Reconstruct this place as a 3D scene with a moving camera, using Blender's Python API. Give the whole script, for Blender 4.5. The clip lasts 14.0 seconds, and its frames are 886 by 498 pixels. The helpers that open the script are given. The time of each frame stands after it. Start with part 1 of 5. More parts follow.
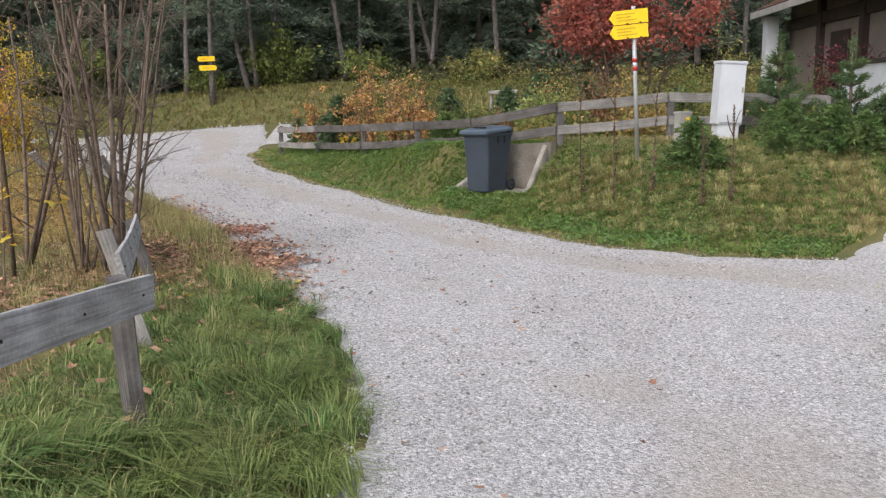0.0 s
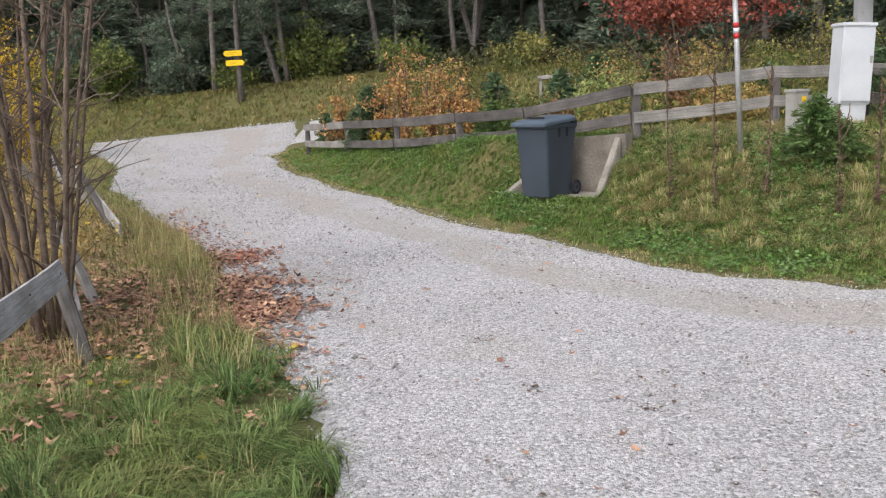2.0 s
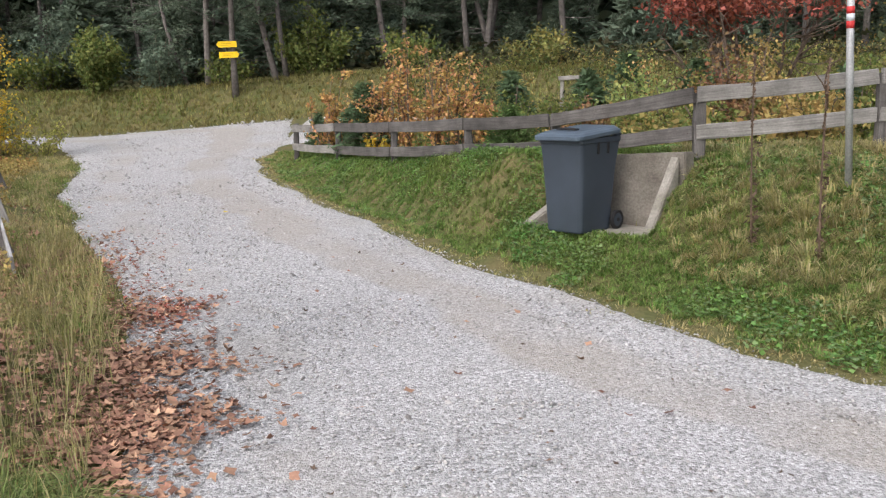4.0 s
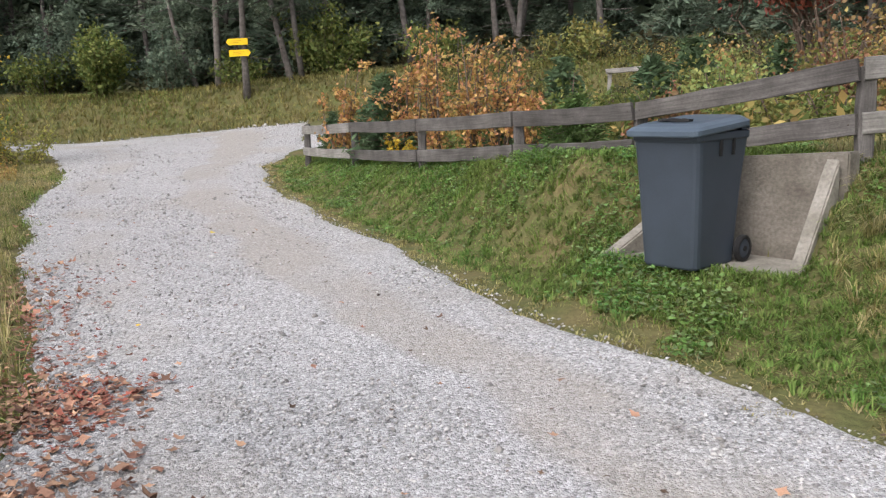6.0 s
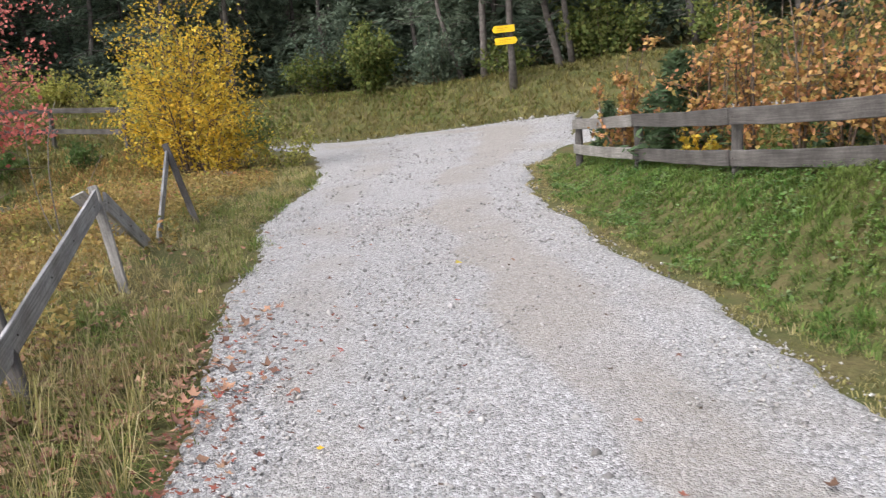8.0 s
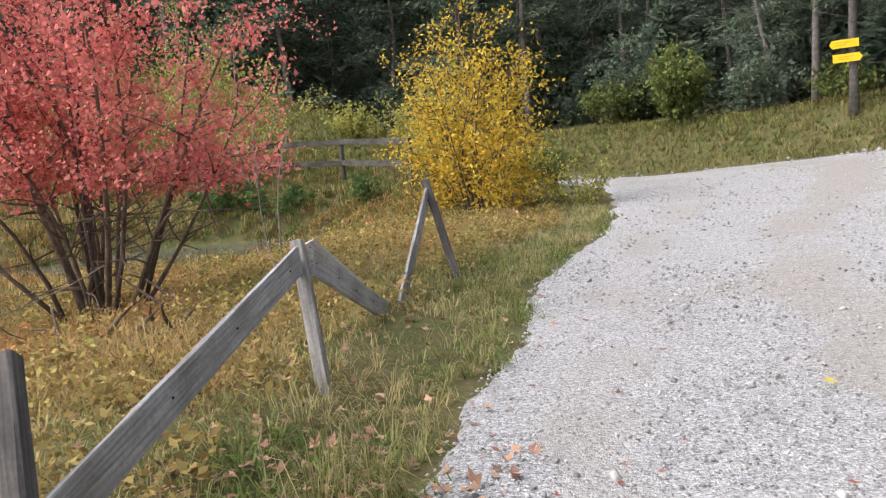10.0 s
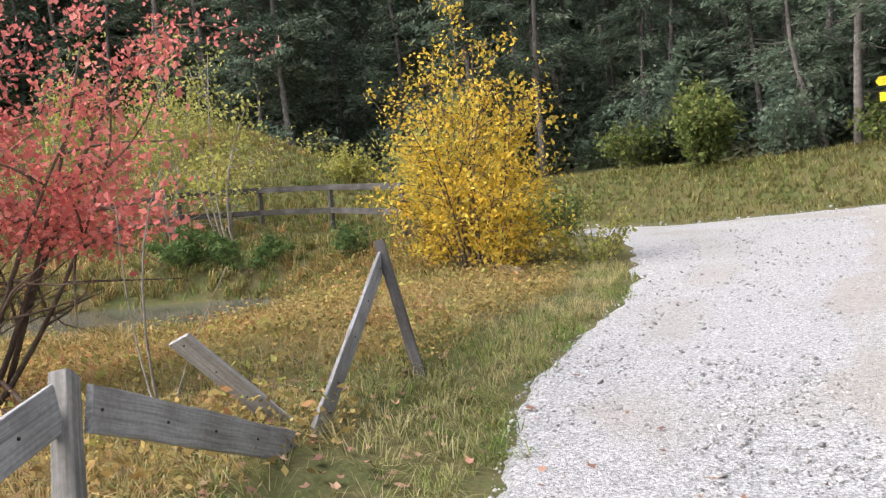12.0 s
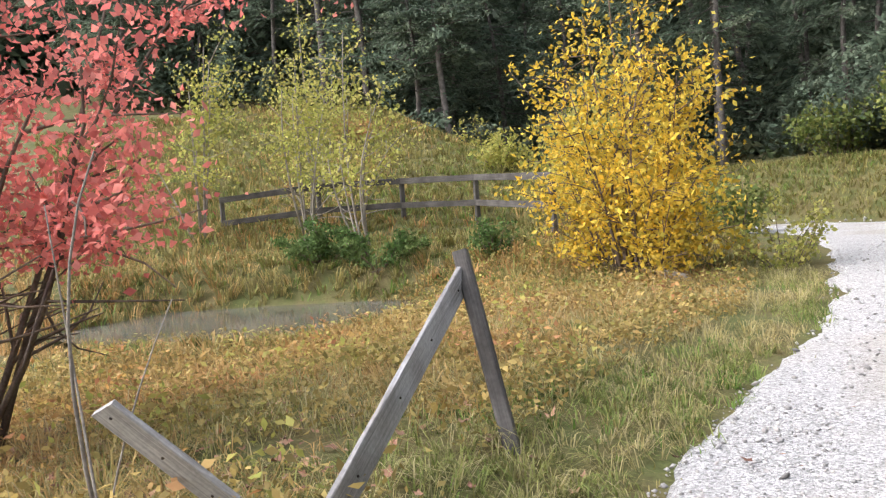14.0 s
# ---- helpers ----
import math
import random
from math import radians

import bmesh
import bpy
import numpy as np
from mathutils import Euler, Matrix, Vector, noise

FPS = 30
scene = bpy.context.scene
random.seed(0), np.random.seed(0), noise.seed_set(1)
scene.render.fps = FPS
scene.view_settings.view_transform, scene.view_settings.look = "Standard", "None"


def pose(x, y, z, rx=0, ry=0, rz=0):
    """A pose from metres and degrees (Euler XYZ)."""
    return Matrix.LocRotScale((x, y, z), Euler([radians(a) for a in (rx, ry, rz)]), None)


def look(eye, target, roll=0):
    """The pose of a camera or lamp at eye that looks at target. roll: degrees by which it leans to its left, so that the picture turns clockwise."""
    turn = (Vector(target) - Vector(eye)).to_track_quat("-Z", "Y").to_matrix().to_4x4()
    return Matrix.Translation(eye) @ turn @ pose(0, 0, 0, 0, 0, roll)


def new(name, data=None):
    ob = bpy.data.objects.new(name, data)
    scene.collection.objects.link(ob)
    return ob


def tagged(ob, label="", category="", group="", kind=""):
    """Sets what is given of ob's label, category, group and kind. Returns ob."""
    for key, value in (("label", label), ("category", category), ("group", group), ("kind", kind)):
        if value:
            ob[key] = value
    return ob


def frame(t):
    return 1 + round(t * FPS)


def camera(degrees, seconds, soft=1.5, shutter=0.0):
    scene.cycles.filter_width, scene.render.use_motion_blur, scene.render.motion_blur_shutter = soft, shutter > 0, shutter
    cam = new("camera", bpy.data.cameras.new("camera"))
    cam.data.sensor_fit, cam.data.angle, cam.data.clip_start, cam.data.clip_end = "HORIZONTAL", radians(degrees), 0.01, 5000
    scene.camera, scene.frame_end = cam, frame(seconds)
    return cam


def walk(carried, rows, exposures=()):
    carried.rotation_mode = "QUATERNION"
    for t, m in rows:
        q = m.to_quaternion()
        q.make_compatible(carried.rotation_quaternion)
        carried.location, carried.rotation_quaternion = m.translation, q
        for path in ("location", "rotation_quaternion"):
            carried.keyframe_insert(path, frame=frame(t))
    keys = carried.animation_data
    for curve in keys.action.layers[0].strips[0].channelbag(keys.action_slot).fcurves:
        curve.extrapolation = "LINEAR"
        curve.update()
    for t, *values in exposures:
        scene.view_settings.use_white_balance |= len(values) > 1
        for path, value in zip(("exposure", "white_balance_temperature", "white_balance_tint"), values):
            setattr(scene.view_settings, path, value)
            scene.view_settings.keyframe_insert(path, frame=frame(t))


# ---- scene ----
# the walk: seconds, eye, target, roll
PATH = [
    (0, (1.993, -4.121, 1.854), (1.608, -2.188, 1.513), -0.8),
    (0.5, (1.796, -3.461, 1.873), (1.342, -1.544, 1.527), 0.1),
    (1, (1.722, -2.758, 1.821), (1.251, -0.846, 1.472), -0.0),
    (1.5, (1.527, -2.069, 1.759), (1.041, -0.161, 1.402), -0.2),
    (2, (1.4, -1.418, 1.788), (0.913, 0.489, 1.43), -2.8),
    (2.5, (1.306, -0.733, 1.81), (0.828, 1.175, 1.449), -3.5),
    (3, (1.116, -0.055, 1.76), (0.639, 1.85, 1.382), -1.7),
    (3.2, (1.063, 0.204, 1.79), (0.584, 2.109, 1.414), -1.7),
    (5.3, (0.297, 3.01, 1.607), (-0.257, 4.901, 1.27), -0.9),
    (5.5, (0.21, 3.232, 1.554), (-0.346, 5.122, 1.213), -1.0),
    (6, (-0.078, 3.827, 1.588), (-0.633, 5.717, 1.241), -2.0),
    (6.5, (-0.338, 4.481, 1.557), (-0.972, 6.345, 1.207), -2.4),
    (7, (-0.613, 5.063, 1.503), (-1.382, 6.873, 1.138), -3.6),
    (7.5, (-0.921, 5.628, 1.543), (-1.799, 7.389, 1.184), -4.1),
    (8, (-1.222, 6.211, 1.585), (-2.323, 7.847, 1.246), -4.4),
    (8.5, (-1.609, 6.728, 1.54), (-2.914, 8.21, 1.217), -4.8),
    (9, (-2.012, 7.256, 1.533), (-3.465, 8.595, 1.228), -4.8),
    (9.2, (-2.205, 7.477, 1.55), (-3.757, 8.704, 1.259), -4.6),
    (11.3, (-4.105, 9.401, 1.51), (-5.699, 10.598, 1.348), -4.3),
    (11.5, (-4.263, 9.601, 1.537), (-5.861, 10.792, 1.374), -4.6),
    (12, (-4.638, 10.159, 1.564), (-6.254, 11.332, 1.449), -4.3),
    (12.5, (-5.039, 10.577, 1.544), (-6.729, 11.643, 1.447), -4.6),
    (13, (-5.395, 10.955, 1.58), (-7.088, 12.013, 1.465), -4.8),
    (13.5, (-5.753, 11.367, 1.596), (-7.516, 12.307, 1.487), -4.2),
    (14, (-6.116, 11.715, 1.549), (-7.932, 12.546, 1.442), -4.2),
]
cam = camera(53.5, 14.0, soft=1.25, shutter=0.12)
walk(cam, [(t, look(e, g, r)) for t, e, g, r in PATH],
     exposures=[(0, 0.50, 6450, 13), (3, 0.60, 6450, 13), (6.5, 0.64, 6450, 13), (9, 0.73, 6450, 13), (11.3, 1.00, 6450, 13), (12.5, 1.16, 6450, 13), (14, 1.32, 6450, 13)])

# ---- light: a bright overcast autumn day ----
world = bpy.data.worlds.new("overcast_sky")
scene.world = world
world.use_nodes = True
wn, wl = world.node_tree.nodes, world.node_tree.links
sky = wn.new("ShaderNodeTexSky")
sky.sky_type = "NISHITA"
sky.sun_disc = False
sky.sun_elevation, sky.sun_rotation = radians(40), radians(200)
sky.air_density, sky.dust_density = 1.0, 4.0
desat = wn.new("ShaderNodeHueSaturation")
desat.inputs["Saturation"].default_value = 0.40
wl.new(sky.outputs[0], desat.inputs["Color"])
wl.new(desat.outputs[0], wn["Background"].inputs[0])
wn["Background"].inputs[1].default_value = 0.15
sun = new("sun", bpy.data.lights.new("sun", "SUN"))
sun.data.energy, sun.data.angle, sun.data.color = 0.9, radians(25), (1.0, 0.985, 0.97)
sun.matrix_world = look((0, 0, 50), (6, 20, 0))


# ---- materials ----
def material(name, col, col2=None, scale=6.0, rough=0.85, bump=0.3, fine=60.0, metal=0.0, vary=0.0, tint=None, trans=0.0, speck=0.55):
    """Two-scale noise between col and col2, fine relief, and a shift from piece to piece by vary."""
    m = bpy.data.materials.new(name)
    m.use_nodes = True
    n, l = m.node_tree.nodes, m.node_tree.links
    b = n["Principled BSDF"]
    b.inputs["Roughness"].default_value, b.inputs["Metallic"].default_value = rough, metal
    b.inputs["Specular IOR Level"].default_value = 0.3
    co = n.new("ShaderNodeTexCoord")
    a, f = n.new("ShaderNodeTexNoise"), n.new("ShaderNodeTexNoise")
    a.inputs["Scale"].default_value, f.inputs["Scale"].default_value = scale, fine
    a.inputs["Detail"].default_value = f.inputs["Detail"].default_value = 5
    for q in (a, f):
        l.new(co.outputs["Object"], q.inputs["Vector"])
    mix, mix2 = n.new("ShaderNodeMix"), n.new("ShaderNodeMix")
    for q in (mix, mix2):
        q.data_type = "RGBA"
    c2 = col2 or tuple(c * 0.7 for c in col)
    mix.inputs[6].default_value, mix.inputs[7].default_value = (*col, 1), (*c2, 1)
    ramp = n.new("ShaderNodeMapRange")
    ramp.inputs[1].default_value, ramp.inputs[2].default_value = 0.35, 0.65
    l.new(a.outputs["Fac"], ramp.inputs[0])
    l.new(ramp.outputs[0], mix.inputs[0])
    mix2.blend_type = "MULTIPLY"
    mix2.inputs[0].default_value = speck
    l.new(mix.outputs[2], mix2.inputs[6])
    ramp2 = n.new("ShaderNodeMapRange")
    ramp2.inputs[1].default_value, ramp2.inputs[2].default_value, ramp2.inputs[3].default_value, ramp2.inputs[4].default_value = 0.3, 0.7, 0.55, 1.3
    l.new(f.outputs["Fac"], ramp2.inputs[0])
    l.new(ramp2.outputs[0], mix2.inputs[7])
    out = mix2.outputs[2]
    if vary:
        geo, oi, add = n.new("ShaderNodeNewGeometry"), n.new("ShaderNodeObjectInfo"), n.new("ShaderNodeMath")
        l.new(geo.outputs["Random Per Island"], add.inputs[0])
        l.new(oi.outputs["Random"], add.inputs[1])
        fr = n.new("ShaderNodeMath")
        fr.operation = "FRACT"
        l.new(add.outputs[0], fr.inputs[0])
        if tint:
            mt = n.new("ShaderNodeMix")
            mt.data_type = "RGBA"
            mt.inputs[7].default_value = (*tint, 1)
            pw = n.new("ShaderNodeMath")
            pw.operation = "POWER"
            pw.inputs[1].default_value = 1.6
            l.new(fr.outputs[0], pw.inputs[0])
            l.new(pw.outputs[0], mt.inputs[0])
            l.new(out, mt.inputs[6])
            out = mt.outputs[2]
        hsv, val = n.new("ShaderNodeHueSaturation"), n.new("ShaderNodeMapRange")
        val.inputs[3].default_value, val.inputs[4].default_value = 1 - vary, 1 + vary
        fr2 = n.new("ShaderNodeMath")
        fr2.operation = "MULTIPLY_ADD"
        fr2.inputs[1].default_value, fr2.inputs[2].default_value = 7.31, 0.17
        fr3 = n.new("ShaderNodeMath")
        fr3.operation = "FRACT"
        l.new(fr.outputs[0], fr2.inputs[0])
        l.new(fr2.outputs[0], fr3.inputs[0])
        l.new(fr3.outputs[0], val.inputs[0])
        l.new(val.outputs[0], hsv.inputs["Value"])
        l.new(out, hsv.inputs["Color"])
        out = hsv.outputs[0]
    l.new(out, b.inputs["Base Color"])
    if bump:
        bp = n.new("ShaderNodeBump")
        bp.inputs["Strength"].default_value, bp.inputs["Distance"].default_value = bump, 0.02
        l.new(f.outputs["Fac"], bp.inputs["Height"])
        l.new(bp.outputs[0], b.inputs["Normal"])
    if trans:
        tr, ms = n.new("ShaderNodeBsdfTranslucent"), n.new("ShaderNodeMixShader")
        l.new(out, tr.inputs[0])
        ms.inputs[0].default_value = trans
        l.new(b.outputs[0], ms.inputs[1])
        l.new(tr.outputs[0], ms.inputs[2])
        l.new(ms.outputs[0], n["Material Output"].inputs[0])
    return m



def wood_material(name, col, col2, vary=0.15):
    """Weathered boards: grain drawn out along each board, grey blotches, knots' darkness and fine relief."""
    m = material(name, col, col2, 3.5, 0.85, 0.0, 50, vary=vary, speck=0.35)
    n, l = m.node_tree.nodes, m.node_tree.links
    b = n["Principled BSDF"]
    vec = n.new("ShaderNodeCombineXYZ")
    for k, (key, f) in enumerate((("along", 2.2), ("grain_x", 55.0), ("grain_y", 75.0))):
        a, q = n.new("ShaderNodeAttribute"), n.new("ShaderNodeMath")
        a.attribute_name = key
        q.operation, q.inputs[1].default_value = "MULTIPLY", f
        l.new(a.outputs["Fac"], q.inputs[0])
        l.new(q.outputs[0], vec.inputs[k])
    oi, off = n.new("ShaderNodeObjectInfo"), n.new("ShaderNodeVectorMath")
    off.operation = "MULTIPLY_ADD"
    off.inputs[1].default_value = (40, 40, 40)
    l.new(oi.outputs["Random"], off.inputs[0])
    l.new(vec.outputs[0], off.inputs[2])
    g = n.new("ShaderNodeTexNoise")
    g.inputs["Scale"].default_value, g.inputs["Detail"].default_value, g.inputs["Roughness"].default_value = 1.0, 6, 0.65
    l.new(off.outputs[0], g.inputs["Vector"])
    r = n.new("ShaderNodeMapRange")
    r.inputs[1].default_value, r.inputs[2].default_value, r.inputs[3].default_value, r.inputs[4].default_value = 0.32, 0.68, 0.45, 1.25
    l.new(g.outputs["Fac"], r.inputs[0])
    mx = n.new("ShaderNodeMix")
    mx.data_type, mx.blend_type = "RGBA", "MULTIPLY"
    mx.inputs[0].default_value = 0.8
    l.new(b.inputs["Base Color"].links[0].from_socket, mx.inputs[6])
    l.new(r.outputs[0], mx.inputs[7])
    l.new(mx.outputs[2], b.inputs["Base Color"])
    bp = n.new("ShaderNodeBump")
    bp.inputs["Strength"].default_value, bp.inputs["Distance"].default_value = 0.6, 0.006
    l.new(g.outputs["Fac"], bp.inputs["Height"])
    l.new(bp.outputs[0], b.inputs["Normal"])
    return m


M_SOIL = material("verge_soil", (0.095, 0.11, 0.035), (0.15, 0.125, 0.055), 2.2, 0.95, 1.0, 25)
M_WOOD = wood_material("weathered_grey_wood", (0.47, 0.47, 0.475), (0.33, 0.32, 0.31), 0.12)
M_WOODD = wood_material("dark_weathered_wood", (0.155, 0.145, 0.138), (0.08, 0.074, 0.07), 0.2)
M_RAIL = wood_material("grey_weathered_rail", (0.34, 0.325, 0.305), (0.22, 0.21, 0.195), 0.15)
M_BIN = material("anthracite_plastic", (0.050, 0.064, 0.084), (0.042, 0.054, 0.070), 3, 0.42, 0.02, 120, speck=0.15)
M_LID = material("anthracite_lid_plastic", (0.085, 0.115, 0.15), (0.07, 0.095, 0.125), 3, 0.35, 0.02, 120, speck=0.12)
M_RUBBER = material("black_rubber", (0.016, 0.016, 0.018), (0.022, 0.022, 0.022), 8, 0.7, 0.1, 90)
# niche concrete in two tones: darker back wall, paler side walls and pad
M_CONC = material("darker_concrete", (0.235, 0.215, 0.185), (0.135, 0.12, 0.10), 3, 0.9, 0.4, 40)
M_CONCL = material("pale_concrete", (0.31, 0.29, 0.255), (0.20, 0.185, 0.155), 5, 0.9, 0.4, 40)
M_STEEL = material("galvanised_steel", (0.46, 0.47, 0.48), (0.38, 0.39, 0.40), 8, 0.5, 0.1, 80, metal=0.3)
M_YELLOW = material("yellow_sign_paint", (0.83, 0.56, 0.01), (0.80, 0.50, 0.01), 8, 0.5, 0.02, 50, speck=0.06)
M_BLACK = material("faded_black_print", (0.58, 0.38, 0.01), (0.50, 0.33, 0.01), 8, 0.6, 0.0, 50)
M_RED = material("red_paint", (0.55, 0.04, 0.04), (0.48, 0.04, 0.04), 8, 0.5, 0.05, 50)
M_WHITE = material("white_paint", (0.62, 0.65, 0.69), (0.54, 0.57, 0.61), 2.5, 0.45, 0.02, 60, speck=0.08)
M_GREY = material("grey_box_plastic", (0.38, 0.375, 0.35), (0.30, 0.295, 0.27), 4, 0.6, 0.03, 60, speck=0.12)
M_BARK = material("grey_pine_bark", (0.19, 0.172, 0.16), (0.10, 0.09, 0.082), 6, 0.95, 0.8, 40, vary=0.3)
M_TWIG = material("brown_twig_bark", (0.21, 0.16, 0.125), (0.12, 0.09, 0.07), 9, 0.9, 0.6, 60, vary=0.3)
M_DEAD = material("pale_dead_wood", (0.36, 0.33, 0.29), (0.24, 0.21, 0.18), 9, 0.9, 0.4, 60, vary=0.2)
M_NEEDLE = material("pine_needles", (0.125, 0.18, 0.13), (0.18, 0.22, 0.15), 0.7, 0.8, 0.0, 20, vary=0.45, trans=0.45)
M_SPRUCE = material("young_spruce_needles", (0.09, 0.15, 0.075), (0.125, 0.18, 0.085), 2, 0.8, 0.0, 20, vary=0.4, trans=0.3)
M_JUNIPER = material("juniper_needles", (0.085, 0.165, 0.045), (0.14, 0.20, 0.065), 2, 0.8, 0.0, 20, vary=0.45, trans=0.25)
M_GREENLEAF = material("green_leaves", (0.10, 0.16, 0.045), (0.15, 0.20, 0.055), 1.5, 0.7, 0.0, 20, vary=0.4, tint=(0.25, 0.26, 0.075), trans=0.4)
M_ORANGE = material("orange_leaves", (0.60, 0.36, 0.12), (0.44, 0.37, 0.12), 2.4, 0.7, 0.0, 20, vary=0.4, tint=(0.54, 0.25, 0.14), trans=0.35)
M_YELLEAF = material("yellow_leaves", (0.80, 0.52, 0.055), (0.70, 0.50, 0.07), 1.1, 0.7, 0.0, 20, vary=0.35, tint=(0.58, 0.50, 0.09), trans=0.45)
M_LIME = material("fading_yellow_green_leaves", (0.46, 0.46, 0.12), (0.32, 0.36, 0.09), 1.3, 0.7, 0.0, 20, vary=0.35, tint=(0.52, 0.46, 0.15), trans=0.45)
M_PINK = material("crimson_leaves", (0.76, 0.24, 0.20), (0.82, 0.36, 0.30), 1.3, 0.65, 0.0, 20, vary=0.3, tint=(0.68, 0.19, 0.18), trans=0.5)
M_MAPLE = material("dark_red_maple_leaves", (0.40, 0.095, 0.07), (0.47, 0.16, 0.095), 0.8, 0.7, 0.0, 20, vary=0.4, tint=(0.27, 0.10, 0.09), trans=0.35)
M_PURPLE = material("purple_leaves", (0.12, 0.03, 0.045), (0.16, 0.045, 0.05), 1.0, 0.7, 0.0, 20, vary=0.4, trans=0.25)
M_GRASS = material("green_grass", (0.12, 0.25, 0.045), (0.25, 0.27, 0.08), 1.1, 0.7, 0.0, 8, vary=0.45, tint=(0.27, 0.28, 0.10), trans=0.4)
M_SLOPE = material("fresh_slope_grass", (0.105, 0.24, 0.045), (0.18, 0.26, 0.06), 1.1, 0.7, 0.0, 8, vary=0.45, tint=(0.24, 0.29, 0.09), trans=0.4)
M_VERGE = material("cool_green_verge_grass", (0.095, 0.21, 0.06), (0.21, 0.27, 0.075), 1.4, 0.65, 0.0, 8, vary=0.6, tint=(0.28, 0.32, 0.13), trans=0.4)
M_BANK = material("olive_autumn_bank_grass", (0.26, 0.225, 0.075), (0.15, 0.17, 0.05), 0.5, 0.75, 0.0, 8, vary=0.4, tint=(0.32, 0.27, 0.11), trans=0.35)
M_CLOVER = material("clover_leaves", (0.11, 0.28, 0.055), (0.20, 0.33, 0.08), 0.8, 0.6, 0.0, 8, vary=0.4, tint=(0.22, 0.28, 0.14), trans=0.3)
M_STRAW = material("dry_grass", (0.46, 0.37, 0.16), (0.25, 0.28, 0.08), 0.5, 0.75, 0.0, 8, vary=0.4, tint=(0.50, 0.43, 0.25), trans=0.4)
M_RUST = material("rust_brown_dry_weeds", (0.44, 0.22, 0.085), (0.36, 0.31, 0.12), 0.55, 0.8, 0.0, 8, vary=0.4, tint=(0.50, 0.34, 0.15), trans=0.35)
M_DULL = material("dull_brown_dry_weeds", (0.24, 0.155, 0.085), (0.19, 0.155, 0.075), 0.8, 0.85, 0.0, 8, vary=0.45, tint=(0.32, 0.24, 0.13), trans=0.25)
M_LITTER = material("fallen_brown_leaves", (0.30, 0.145, 0.10), (0.20, 0.105, 0.075), 2.0, 0.75, 0.2, 60, vary=0.5, tint=(0.48, 0.30, 0.19))
M_REDLIT = material("fallen_red_leaves", (0.36, 0.10, 0.075), (0.28, 0.09, 0.06), 2.0, 0.75, 0.2, 60, vary=0.4, tint=(0.22, 0.12, 0.08))
M_STONE = material("limestone_pebbles", (0.56, 0.55, 0.55), (0.43, 0.42, 0.41), 4, 0.85, 0.3, 60, vary=0.5, tint=(0.34, 0.32, 0.30))
M_STALK = material("dead_brown_stalk", (0.15, 0.10, 0.07), (0.10, 0.07, 0.05), 5, 0.9, 0.4, 50, vary=0.3)
M_WEED = material("withered_weed_leaves", (0.40, 0.23, 0.09), (0.30, 0.27, 0.09), 0.5, 0.8, 0.0, 8, vary=0.45, tint=(0.46, 0.36, 0.13), trans=0.35)
M_DWARF = material("dwarf_pine_needles", (0.075, 0.145, 0.055), (0.13, 0.19, 0.075), 3, 0.75, 0.0, 20, vary=0.4, trans=0.25)
M_UNDER = material("dark_bramble_leaves", (0.06, 0.085, 0.035), (0.09, 0.075, 0.04), 0.8, 0.8, 0.0, 20, vary=0.4, trans=0.2)
M_FRESH = material("fresh_green_leaves", (0.20, 0.31, 0.10), (0.30, 0.37, 0.12), 1.5, 0.7, 0.0, 20, vary=0.35, tint=(0.40, 0.40, 0.14), trans=0.4)
M_OLIVE = material("olive_garden_leaves", (0.21, 0.235, 0.07), (0.16, 0.19, 0.06), 1.3, 0.7, 0.0, 20, vary=0.4, tint=(0.34, 0.28, 0.09), trans=0.35)
M_RUSSET = material("russet_leaves", (0.27, 0.115, 0.075), (0.30, 0.19, 0.08), 1.3, 0.7, 0.0, 20, vary=0.4, tint=(0.22, 0.16, 0.07), trans=0.3)
M_PLASTER = material("aged_beige_plaster", (0.235, 0.205, 0.175), (0.19, 0.165, 0.14), 1.5, 0.9, 0.2, 30)
M_BEAM = material("dark_brown_timber", (0.055, 0.042, 0.035), (0.038, 0.03, 0.026), 3, 0.8, 0.3, 40)
M_TILE = material("weathered_red_roof_tile", (0.27, 0.12, 0.09), (0.20, 0.10, 0.08), 3, 0.85, 0.4, 30, vary=0.2)
M_WATER = material("still_pond_water", (0.15, 0.145, 0.13), (0.10, 0.095, 0.08), 1.0, 0.09, 0.03, 6)


